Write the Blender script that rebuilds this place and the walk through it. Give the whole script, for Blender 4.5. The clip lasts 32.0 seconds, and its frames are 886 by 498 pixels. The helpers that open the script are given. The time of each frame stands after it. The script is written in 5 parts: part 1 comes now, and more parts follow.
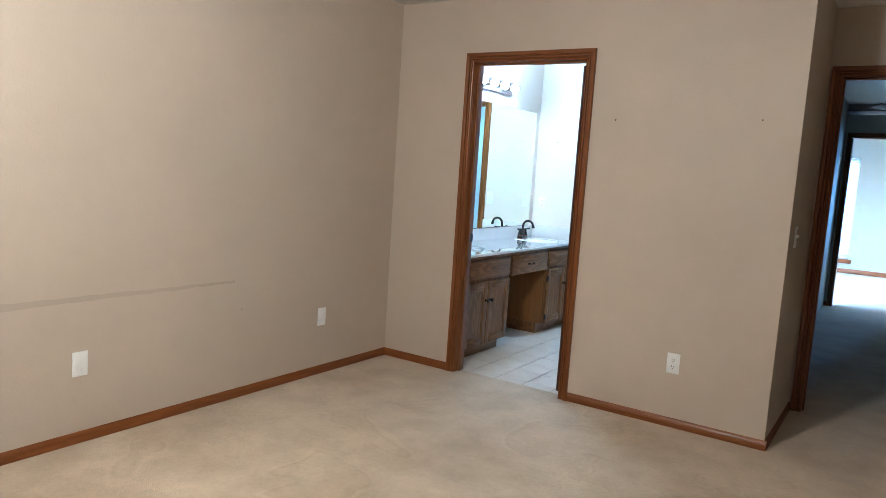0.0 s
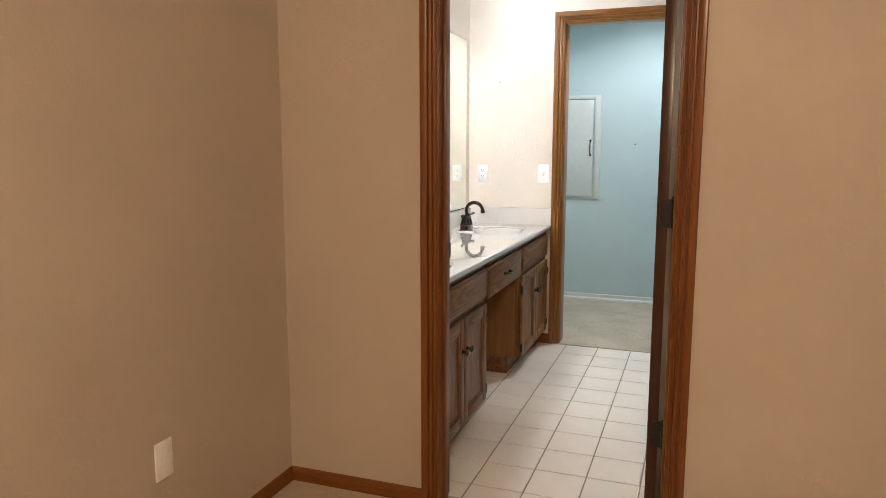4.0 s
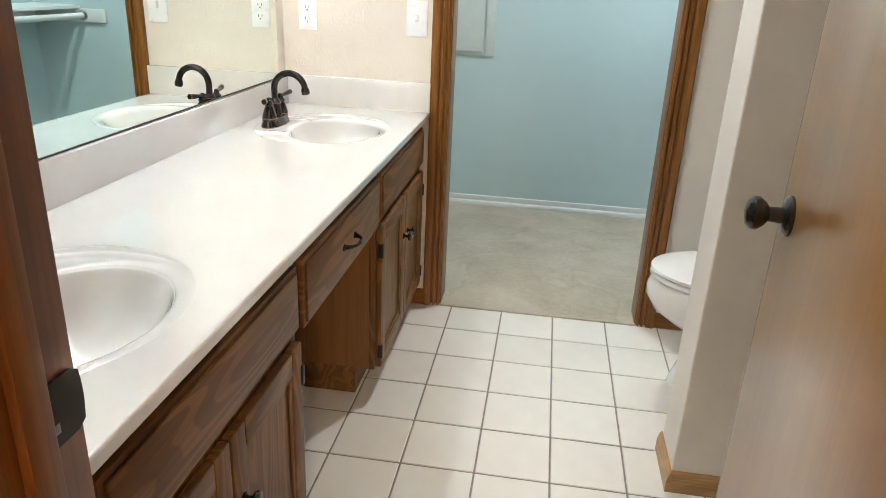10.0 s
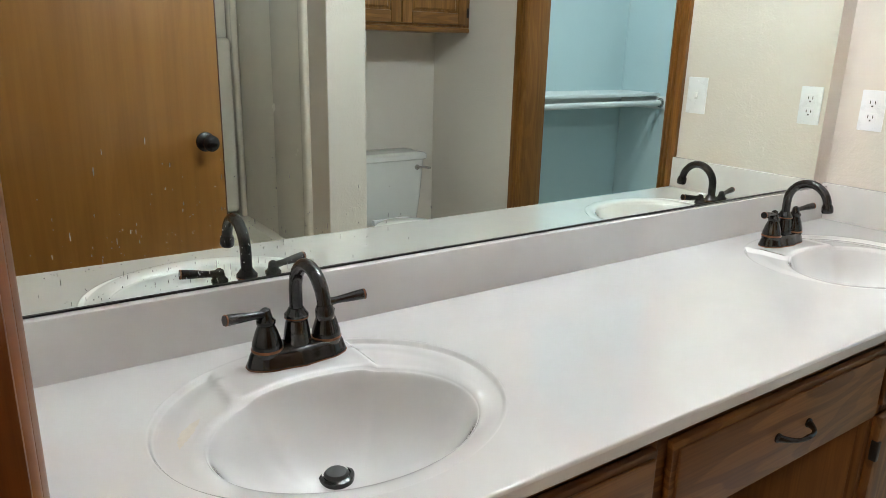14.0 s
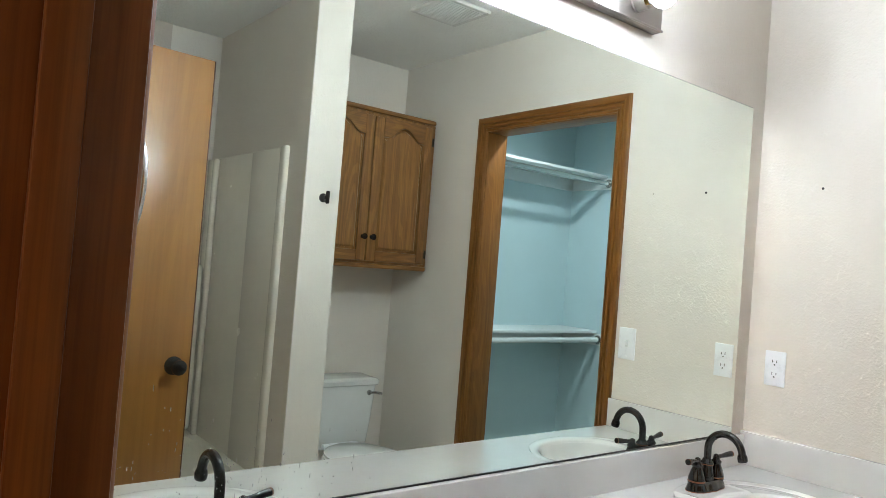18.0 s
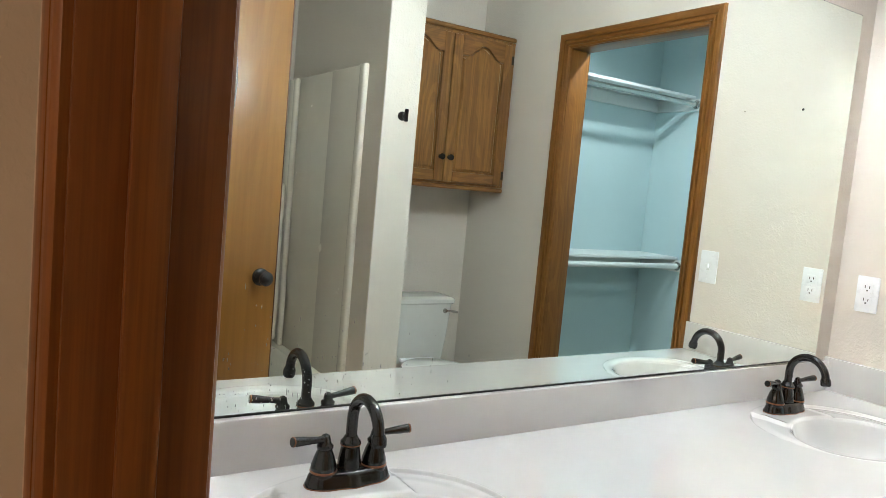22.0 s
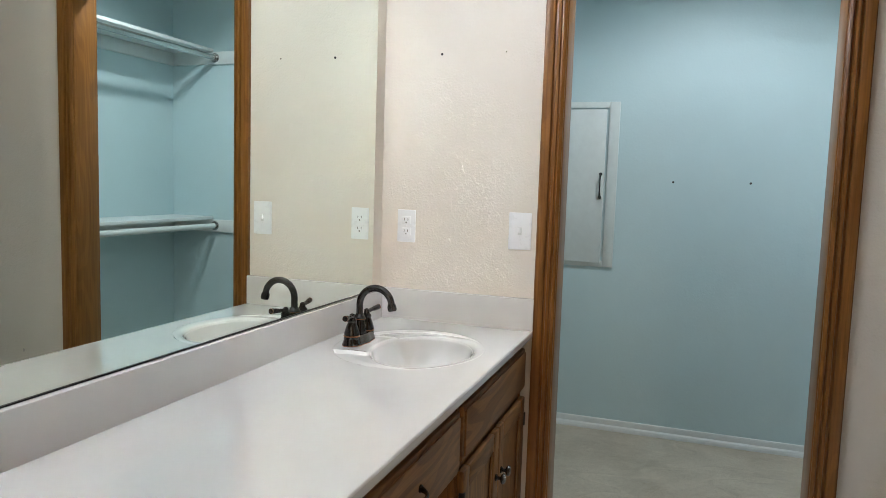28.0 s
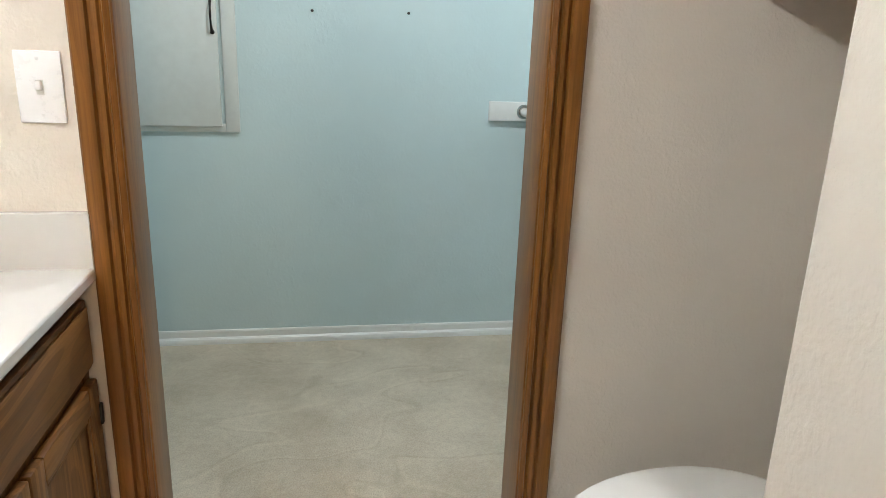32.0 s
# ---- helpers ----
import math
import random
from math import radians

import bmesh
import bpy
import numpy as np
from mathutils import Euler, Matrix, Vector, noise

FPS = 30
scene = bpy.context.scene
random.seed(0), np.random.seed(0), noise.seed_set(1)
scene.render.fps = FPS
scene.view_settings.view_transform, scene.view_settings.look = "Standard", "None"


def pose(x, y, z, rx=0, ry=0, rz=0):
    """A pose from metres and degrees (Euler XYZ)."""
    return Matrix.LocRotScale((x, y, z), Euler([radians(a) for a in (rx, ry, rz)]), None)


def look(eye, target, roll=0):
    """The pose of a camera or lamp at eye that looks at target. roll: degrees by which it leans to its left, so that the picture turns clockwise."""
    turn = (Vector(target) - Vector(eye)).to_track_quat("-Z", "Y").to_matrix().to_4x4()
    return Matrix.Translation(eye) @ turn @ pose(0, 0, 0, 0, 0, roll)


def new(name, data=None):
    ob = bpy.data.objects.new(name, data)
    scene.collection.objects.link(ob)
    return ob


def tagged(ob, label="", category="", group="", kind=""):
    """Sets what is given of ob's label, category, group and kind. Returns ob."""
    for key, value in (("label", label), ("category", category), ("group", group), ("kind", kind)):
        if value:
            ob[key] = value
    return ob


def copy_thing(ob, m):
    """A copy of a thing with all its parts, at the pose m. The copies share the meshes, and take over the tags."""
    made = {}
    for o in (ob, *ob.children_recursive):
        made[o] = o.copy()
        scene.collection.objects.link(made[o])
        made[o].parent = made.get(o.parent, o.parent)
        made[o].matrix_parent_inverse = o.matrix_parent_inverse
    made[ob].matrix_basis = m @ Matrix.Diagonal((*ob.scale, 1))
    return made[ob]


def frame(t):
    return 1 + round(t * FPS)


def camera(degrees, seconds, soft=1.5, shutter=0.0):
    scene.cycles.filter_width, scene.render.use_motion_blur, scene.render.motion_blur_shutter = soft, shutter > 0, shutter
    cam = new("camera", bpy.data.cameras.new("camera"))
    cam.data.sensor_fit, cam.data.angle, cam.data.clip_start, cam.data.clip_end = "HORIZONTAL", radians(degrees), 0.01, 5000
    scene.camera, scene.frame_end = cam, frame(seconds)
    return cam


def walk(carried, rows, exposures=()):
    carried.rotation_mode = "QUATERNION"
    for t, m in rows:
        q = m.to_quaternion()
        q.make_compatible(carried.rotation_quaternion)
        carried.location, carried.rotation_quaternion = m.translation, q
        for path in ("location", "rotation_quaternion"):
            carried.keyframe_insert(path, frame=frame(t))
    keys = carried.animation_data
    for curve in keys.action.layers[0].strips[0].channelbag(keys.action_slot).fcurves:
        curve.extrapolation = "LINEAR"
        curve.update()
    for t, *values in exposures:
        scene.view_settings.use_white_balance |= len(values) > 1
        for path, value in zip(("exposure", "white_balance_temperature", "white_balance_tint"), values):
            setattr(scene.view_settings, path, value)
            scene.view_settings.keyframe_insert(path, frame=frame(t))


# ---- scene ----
cam = camera(64.5, 32.0, soft=0.8)
PATH = [
    (0, (1.974, -6.155, 1.353), (0.879, -4.496, 1.129), 3.8),
    (0.5, (1.776, -5.99, 1.371), (0.638, -4.357, 1.166), 2.5),
    (1, (1.642, -5.779, 1.359), (0.412, -4.219, 1.132), 2.8),
    (1.5, (1.454, -5.558, 1.355), (0.118, -4.093, 1.089), 4.0),
    (2, (1.209, -5.336, 1.358), (0.013, -3.756, 1.083), 3.0),
    (2.5, (0.977, -5.104, 1.349), (-0.099, -3.453, 1.004), 3.6),
    (3, (0.75, -4.851, 1.32), (-0.296, -3.188, 0.946), 4.2),
    (3.5, (0.551, -4.659, 1.327), (-0.308, -2.884, 0.994), 1.3),
    (4, (0.362, -4.435, 1.275), (-0.318, -2.577, 0.986), 0.0),
    (4.5, (0.242, -4.202, 1.285), (-0.318, -2.308, 0.974), 0.8),
    (6.5, (-0.116, -3.397, 1.252), (-0.21, -1.472, 0.717), 1.7),
    (7, (-0.176, -3.226, 1.266), (-0.088, -1.332, 0.629), 1.7),
    (7.5, (-0.191, -3.148, 1.254), (-0.052, -1.283, 0.545), 2.6),
    (8, (-0.188, -3.17, 1.254), (-0.049, -1.299, 0.562), 2.9),
    (8.5, (-0.169, -3.102, 1.252), (-0.069, -1.218, 0.587), 2.7),
    (9, (-0.089, -2.913, 1.256), (-0.111, -1.02, 0.61), 2.5),
    (9.5, (-0.068, -2.735, 1.219), (-0.213, -0.865, 0.523), 2.5),
    (10, (-0.102, -2.564, 1.245), (-0.355, -0.716, 0.522), 2.6),
    (10.5, (-0.091, -2.4, 1.229), (-0.633, -0.621, 0.492), 2.9),
    (11, (-0.015, -2.233, 1.239), (-0.93, -0.635, 0.458), 3.2),
    (11.5, (0.01, -2.166, 1.231), (-1.095, -0.717, 0.408), 2.5),
    (12, (0.005, -2.141, 1.231), (-1.229, -0.805, 0.398), 2.3),
    (12.5, (-0.003, -2.125, 1.227), (-1.338, -0.873, 0.421), 1.6),
    (13, (-0.037, -2.118, 1.228), (-1.459, -0.93, 0.476), 0.8),
    (13.5, (-0.037, -2.111, 1.234), (-1.565, -1.005, 0.569), 1.2),
    (14, (-0.013, -2.123, 1.251), (-1.592, -1.031, 0.692), 1.4),
    (14.5, (-0.003, -2.161, 1.261), (-1.568, -1.002, 0.808), 0.9),
    (15, (0.019, -2.191, 1.272), (-1.552, -1.008, 0.911), 1.8),
    (15.5, (0.07, -2.204, 1.285), (-1.529, -1.038, 0.993), 3.1),
    (17.5, (0.121, -2.26, 1.343), (-1.449, -1.021, 1.333), 4.9),
    (18, (0.122, -2.266, 1.349), (-1.45, -1.03, 1.395), 4.5),
    (18.5, (0.117, -2.272, 1.354), (-1.459, -1.045, 1.454), 3.8),
    (19, (0.114, -2.281, 1.35), (-1.471, -1.069, 1.482), 2.6),
    (19.5, (0.12, -2.279, 1.347), (-1.488, -1.098, 1.473), 1.9),
    (20, (0.13, -2.274, 1.338), (-1.503, -1.122, 1.429), 1.9),
    (20.5, (0.127, -2.277, 1.335), (-1.523, -1.148, 1.394), 2.1),
    (21, (0.131, -2.278, 1.329), (-1.532, -1.167, 1.326), 3.1),
    (21.5, (0.126, -2.28, 1.322), (-1.548, -1.19, 1.227), 4.3),
    (22, (0.127, -2.275, 1.313), (-1.552, -1.203, 1.137), 5.2),
    (22.5, (0.139, -2.255, 1.291), (-1.55, -1.211, 1.051), 5.5),
    (23, (0.141, -2.254, 1.275), (-1.554, -1.239, 0.963), 5.6),
    (23.5, (0.123, -2.27, 1.272), (-1.56, -1.265, 0.872), 5.8),
    (24, (0.106, -2.273, 1.261), (-1.572, -1.29, 0.793), 6.6),
    (24.5, (0.099, -2.279, 1.25), (-1.581, -1.319, 0.742), 7.1),
    (25, (0.104, -2.277, 1.246), (-1.537, -1.237, 0.771), 6.5),
    (25.5, (0.083, -2.257, 1.234), (-1.425, -0.993, 0.873), 4.9),
    (26, (0.035, -2.263, 1.24), (-1.29, -0.79, 0.969), 3.7),
    (26.5, (-0.008, -2.271, 1.242), (-1.182, -0.671, 0.997), 3.2),
    (28.5, (-0.072, -2.236, 1.266), (-0.608, -0.316, 1.112), 1.8),
    (29, (-0.069, -2.176, 1.282), (-0.552, -0.238, 1.173), 2.3),
    (29.5, (-0.092, -2.101, 1.267), (-0.467, -0.14, 1.151), 2.5),
    (30, (-0.132, -1.978, 1.245), (-0.382, -0.002, 1.064), 1.9),
    (30.5, (-0.119, -1.827, 1.228), (-0.308, 0.144, 0.947), 1.7),
    (31, (-0.107, -1.658, 1.233), (-0.255, 0.298, 0.839), 2.0),
    (31.5, (-0.138, -1.464, 1.219), (-0.088, 0.479, 0.749), 1.4),
    (32, (-0.098, -1.334, 1.202), (0.225, 0.551, 0.636), 2.0),
]
walk(cam, [(t, look(eye, target, roll)) for t, eye, target, roll in PATH],
     exposures=[(0, 7.33, 4550, 0), (1.8, 7.18, 4600, 0), (3.0, 7.23, 5300, 4), (3.7, 7.08, 6500, 13), (4.5, 7.03, 6700, 15), (7, 7.21, 6700, 14), (8.2, 7.23, 6700, 14), (9, 7.42, 6750, 12), (10.5, 7.0, 6500, 10), (12, 6.8, 6400, 11), (15.5, 6.73, 6300, 10), (19, 6.6, 6150, 9), (22, 6.9, 6300, 10), (24.6, 6.9, 6300, 10), (26, 6.67, 6300, 11), (29, 6.47, 6450, 12), (30.3, 6.48, 6600, 11), (31.1, 6.78, 6550, 11), (32, 7.06, 6850, 13)])

# ---- world and light ----
scene.cycles.caustics_reflective, scene.cycles.blur_glossy = True, 0.0
world = bpy.data.worlds.new("world")
scene.world = world
world.use_nodes = True
wn = world.node_tree.nodes
wl = world.node_tree.links
sky = wn.new("ShaderNodeTexSky")
sky.sky_type, sky.sun_disc = 'NISHITA', False
sky.sun_elevation, sky.sun_rotation = radians(35), radians(200)
wl.new(sky.outputs[0], wn["Background"].inputs[0])
wn["Background"].inputs[1].default_value = 0.05

BULB_POWER = 3.1        # globes over the mirror
BED_LAMP = 0.80          # bedroom ceiling light, behind the viewer


def lamp(name, kind, loc, power, colour, size, target=None):
    data = bpy.data.lights.new(name, kind)
    data.energy, data.color = power, colour
    if kind == 'AREA':
        data.shape, data.size, data.size_y = 'RECTANGLE', size[0], size[1]
    else:
        data.shadow_soft_size = size
    ob = new(name, data)
    ob.matrix_basis = look(loc, target) if target else pose(*loc)
    return ob


lamp("bedroom_light", 'POINT', (0.60, -5.25, 2.25), BED_LAMP, (1.0, 0.74, 0.49), 0.14)
# added fill to brighten the closet; no fixture is known there
spot = lamp("closet_fill_light", 'SPOT', (0.05, 0.42, 2.43), 0.525, (0.95, 1.0, 1.03), 0.04, (0.05, 0.42, 0))
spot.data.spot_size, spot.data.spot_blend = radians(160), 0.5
lamp("hall_window_light", 'AREA', (0.75, 7.95, 1.2), 0.0275, (0.45, 0.70, 1.0), (0.75, 1.7), (1.6, 0.0, 0.3))
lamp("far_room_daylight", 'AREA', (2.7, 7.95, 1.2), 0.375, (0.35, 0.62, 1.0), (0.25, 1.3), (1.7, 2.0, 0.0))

# ---- materials ----


def nodes_of(name):
    m = bpy.data.materials.new(name)
    m.use_nodes = True
    nt = m.node_tree
    return m, nt, nt.nodes["Principled BSDF"]


def add(nt, kind, **props):
    n = nt.nodes.new(kind)
    for k, v in props.items():
        if k in n.inputs:
            n.inputs[k].default_value = v
    return n


def coords(nt, scale=(1, 1, 1), rot=(0, 0, 0)):
    tc = add(nt, "ShaderNodeTexCoord")
    mp = add(nt, "ShaderNodeMapping")
    mp.inputs["Scale"].default_value = scale
    mp.inputs["Rotation"].default_value = [radians(a) for a in rot]
    nt.links.new(tc.outputs["Object"], mp.inputs["Vector"])
    return mp.outputs["Vector"]


def ramp(nt, fac, stops):
    r = add(nt, "ShaderNodeValToRGB")
    els = r.color_ramp.elements
    while len(els) < len(stops):
        els.new(0.5)
    for e, (p, c) in zip(els, stops):
        e.position, e.color = p, (*c, 1) if len(c) == 3 else c
    nt.links.new(fac, r.inputs["Fac"])
    return r.outputs["Color"]


def mixc(nt, fac, a, b, mode='MIX'):
    m = nt.nodes.new("ShaderNodeMix")
    m.data_type, m.blend_type = 'RGBA', mode
    for sock, v in ((m.inputs[0], fac), (m.inputs[6], a), (m.inputs[7], b)):
        if isinstance(v, bpy.types.NodeSocket):
            nt.links.new(v, sock)
        elif isinstance(v, (int, float)):
            sock.default_value = v
        else:
            sock.default_value = (*v, 1)
    return m.outputs[2]


def bump(nt, bsdf, height, strength, distance):
    b = add(nt, "ShaderNodeBump")
    b.inputs["Strength"].default_value, b.inputs["Distance"].default_value = strength, distance
    nt.links.new(height, b.inputs["Height"])
    nt.links.new(b.outputs["Normal"], bsdf.inputs["Normal"])


def noise_tex(nt, vec, scale, detail=4.0, rough=0.55):
    n = add(nt, "ShaderNodeTexNoise", Scale=scale, Detail=detail, Roughness=rough)
    nt.links.new(vec, n.inputs["Vector"])
    return n.outputs["Fac"]


def paint(name, colour, rough=0.55, relief=0.35, texture=70.0, stain=0.05, flakes=0.0):
    """Textured wall paint: orange peel or knocked-down flakes, with faint large-scale unevenness."""
    m, nt, b = nodes_of(name)
    v = coords(nt)
    big = noise_tex(nt, v, 1.3, 5, 0.6)
    dark = tuple(c * (1 - 2 * stain) for c in colour)
    c1 = ramp(nt, big, [(0.3, dark), (0.7, colour)])
    nt.links.new(c1, b.inputs["Base Color"])
    b.inputs["Roughness"].default_value = rough
    fine = noise_tex(nt, v, texture, 3, 0.5)
    lumps = ramp(nt, fine, [(0.42, (0, 0, 0)), (0.62, (1, 1, 1))])
    if flakes:
        mp = coords(nt, (1.0, 1.0, 0.62), (0, 24, 18))
        chips = ramp(nt, noise_tex(nt, mp, flakes, 2.5, 0.5), [(0.55, (0, 0, 0)), (0.63, (1, 1, 1))])
        lumps = mixc(nt, 0.55, lumps, chips)
    bump(nt, b, lumps, relief, 0.0016)
    return m


def wood(name, light, dark, grain='z', rough=0.35, scale=1.0, coat=0.25, contrast=0.5, figure=0.0, gloss=0.22, coat_ior=1.5):
    """Stained wood: long fibres along one axis, cathedral figure, pores; each board cut from another place."""
    m, nt, b = nodes_of(name)
    info = add(nt, "ShaderNodeObjectInfo")
    shift = add(nt, "ShaderNodeVectorMath")
    shift.operation = 'MULTIPLY_ADD'
    nt.links.new(info.outputs["Random"], shift.inputs[0])
    shift.inputs[1].default_value = (7.3, 5.1, 9.7)
    nt.links.new(coords(nt), shift.inputs[2])

    def along(wide, long_):
        mp = add(nt, "ShaderNodeMapping")
        mp.inputs["Scale"].default_value = [(long_ if a == grain else wide) * scale for a in 'xyz']
        nt.links.new(shift.outputs[0], mp.inputs["Vector"])
        return mp.outputs["Vector"]
    w = add(nt, "ShaderNodeTexNoise", Scale=1.6, Detail=6.0, Roughness=0.62, Distortion=0.6)
    nt.links.new(along(22, 1.2), w.inputs["Vector"])
    pores = noise_tex(nt, along(160, 2.5), 1.4, 3, 0.6)
    base = ramp(nt, w.outputs["Fac"], [(0.28, dark), (0.5, tuple((a + c) / 2 for a, c in zip(light, dark))), (0.72, light)])
    line = ramp(nt, pores, [(0.35, (0.45, 0.42, 0.4)), (0.55, (1, 1, 1))])
    c = mixc(nt, contrast, base, line, 'MULTIPLY')
    if figure:
        rings = noise_tex(nt, along(5.0, 0.75), 1.3, 2.0, 0.45)
        mul = add(nt, "ShaderNodeMath")
        mul.operation = 'MULTIPLY'
        mul.inputs[1].default_value = 95.0
        nt.links.new(rings, mul.inputs[0])
        wave = add(nt, "ShaderNodeMath")
        wave.operation = 'SINE'
        nt.links.new(mul.outputs[0], wave.inputs[0])
        arch = ramp(nt, wave.outputs[0], [(0.0, (0.48, 0.42, 0.38)), (0.12, (0.62, 0.56, 0.52)), (0.42, (1, 1, 1))])
        c = mixc(nt, figure, c, arch, 'MULTIPLY')
    tone = ramp(nt, info.outputs["Random"], [(0, (0.86, 0.84, 0.82)), (1, (1, 1, 1))])
    c = mixc(nt, 1.0, c, tone, 'MULTIPLY')
    nt.links.new(c, b.inputs["Base Color"])
    b.inputs["Roughness"].default_value = rough
    b.inputs["Coat Weight"].default_value, b.inputs["Coat Roughness"].default_value = coat, gloss
    b.inputs["Coat IOR"].default_value = coat_ior
    b.inputs["Specular IOR Level"].default_value = 0.35
    bump(nt, b, pores, 0.12, 0.0006)
    return m


def carpet(name, colour, dirty):
    """Cut pile: tufts, soft brushed patches, soiling and a few creases shaded in the colour."""
    m, nt, b = nodes_of(name)
    v = coords(nt)
    big = noise_tex(nt, v, 1.5, 4, 0.55)
    c = ramp(nt, big, [(0.33, dirty), (0.52, colour), (0.75, tuple(min(1, a * 1.12) for a in colour))])
    brushed = noise_tex(nt, v, 4.6, 3, 0.5)
    t3 = ramp(nt, brushed, [(0.36, (0.82, 0.81, 0.79)), (0.60, (1, 1, 1))])
    c = mixc(nt, 0.8, c, t3, 'MULTIPLY')
    fold = add(nt, "ShaderNodeTexNoise", Scale=0.8, Detail=2.0, Roughness=0.5, Distortion=1.4)
    nt.links.new(v, fold.inputs["Vector"])
    # each fold's dark and bright flank is painted into the colour, not raised
    crease_shade = ramp(nt, fold.outputs["Fac"], [(0.487, (1, 1, 1)), (0.497, (0.86, 0.85, 0.83)), (0.502, (1.12, 1.12, 1.12)), (0.512, (1, 1, 1))])
    c = mixc(nt, 0.7, c, crease_shade, 'MULTIPLY')
    tuft = noise_tex(nt, v, 240, 2, 0.6)
    t = ramp(nt, tuft, [(0.3, (0.8, 0.79, 0.78)), (0.65, (1, 1, 1))])
    mid = noise_tex(nt, v, 40, 4, 0.6)
    t2 = ramp(nt, mid, [(0.3, (0.88, 0.87, 0.86)), (0.7, (1, 1, 1))])
    c = mixc(nt, 1.0, mixc(nt, 1.0, c, t, 'MULTIPLY'), t2, 'MULTIPLY')
    nt.links.new(c, b.inputs["Base Color"])
    b.inputs["Roughness"].default_value = 0.95
    b.inputs["Sheen Weight"].default_value = 0.2
    h = mixc(nt, 0.35, tuft, mid)
    bump(nt, b, h, 0.8, 0.006)
    return m


def plain(name, colour, rough=0.4, metal=0.0, coat=0.0, vary=0.06, scale=30.0, relief=0.0, gloss=0.03):
    """A smooth surface with slight unevenness of tone and gloss."""
    m, nt, b = nodes_of(name)
    v = coords(nt)
    n = noise_tex(nt, v, scale, 4, 0.6)
    c = ramp(nt, n, [(0.3, tuple(a * (1 - vary) for a in colour)), (0.7, colour)])
    nt.links.new(c, b.inputs["Base Color"])
    r = ramp(nt, n, [(0.3, (max(rough - 0.06, 0.02),) * 3), (0.7, (rough + 0.06,) * 3)])
    nt.links.new(r, b.inputs["Roughness"])
    b.inputs["Metallic"].default_value, b.inputs["Coat Weight"].default_value = metal, coat
    b.inputs["Coat Roughness"].default_value = gloss
    if relief:
        bump(nt, b, n, relief, 0.001)
    return m


BED_WALL = paint("bedroom_wall_paint", (0.56, 0.485, 0.41), texture=85, relief=0.28, flakes=42)
BATH_WALL = paint("bathroom_wall_paint", (0.745, 0.69, 0.62), texture=140, relief=0.36, stain=0.02, flakes=52)
BLUE_WALL = paint("closet_wall_paint", (0.50, 0.635, 0.66), texture=95, relief=0.18, stain=0.03, flakes=48)
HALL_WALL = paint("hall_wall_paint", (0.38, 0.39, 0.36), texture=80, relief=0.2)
CEIL = paint("ceiling_paint", (0.84, 0.83, 0.80), texture=60, relief=0.7)
# bedroom carpet greyed and lightened: the closet's cool bounce put into its colour
COOL_LIT_CARPET = carpet("carpet_cool_lit", (0.64, 0.575, 0.465), (0.52, 0.455, 0.35))
CARPET = carpet("beige_carpet", (0.62, 0.52, 0.395), (0.50, 0.40, 0.285))
TRIM_Z = wood("stained_trim_upright", (0.262, 0.088, 0.0150), (0.150, 0.046, 0.0075), 'z', rough=0.42, coat=0.18, contrast=0.35, gloss=0.18)
TRIM_X = wood("stained_trim_x", (0.262, 0.088, 0.0150), (0.150, 0.046, 0.0075), 'x', rough=0.42, coat=0.18, contrast=0.35, gloss=0.18)
TRIM_Y = wood("stained_trim_y", (0.262, 0.088, 0.0150), (0.150, 0.046, 0.0075), 'y', rough=0.42, coat=0.18, contrast=0.35, gloss=0.18)
GOLD_Z = wood("golden_trim_upright", (0.31, 0.130, 0.0285), (0.21, 0.083, 0.0155), 'z', coat=0.12, contrast=0.4, figure=0.25)
GOLD_X = wood("golden_trim_x", (0.31, 0.130, 0.0285), (0.21, 0.083, 0.0155), 'x', coat=0.12, contrast=0.4, figure=0.25)
OAK_Z = wood("oak_upright", (0.30, 0.143, 0.043), (0.185, 0.081, 0.020), 'z', rough=0.46, coat=0.08, contrast=0.35, figure=0.6, gloss=0.3)
OAK_Y = wood("oak_along", (0.30, 0.143, 0.043), (0.185, 0.081, 0.020), 'y', rough=0.46, coat=0.08, contrast=0.35, figure=0.6, gloss=0.3)
SIDE_OAK = wood("oak_side_veneer", (0.28, 0.128, 0.034), (0.20, 0.086, 0.021), 'z', rough=0.42, coat=0.15, contrast=0.25, figure=0.14, gloss=0.3)
DOOR_WOOD = wood("door_veneer", (0.365, 0.168, 0.039), (0.305, 0.132, 0.027), 'z', rough=0.36, scale=0.35, coat=1.0, contrast=0.12, figure=0.10, gloss=0.24, coat_ior=1.56)
TOILET_OAK_Z = wood("golden_oak_upright", (0.39, 0.19, 0.052), (0.26, 0.113, 0.027), 'z', coat=0.4, contrast=0.5, figure=0.38, gloss=0.3)
TOILET_OAK_Y = wood("golden_oak_along", (0.39, 0.19, 0.052), (0.26, 0.113, 0.027), 'y', coat=0.4, contrast=0.5, figure=0.38, gloss=0.3)
LIGHT_OAK = wood("unstained_oak_along", (0.56, 0.33, 0.13), (0.42, 0.22, 0.075), 'y', rough=0.4, coat=0.3, contrast=0.4, figure=0.3)
LIGHT_OAK_X = wood("unstained_oak_across", (0.56, 0.33, 0.13), (0.42, 0.22, 0.075), 'x', rough=0.4, coat=0.3, contrast=0.4, figure=0.3)
MARBLE = plain("cultured_marble", (0.70, 0.690, 0.678), 0.06, coat=1.0, vary=0.03, scale=6, gloss=0.015)
PORCELAIN = plain("porcelain", (0.82, 0.82, 0.80), 0.1, coat=0.5, vary=0.02)
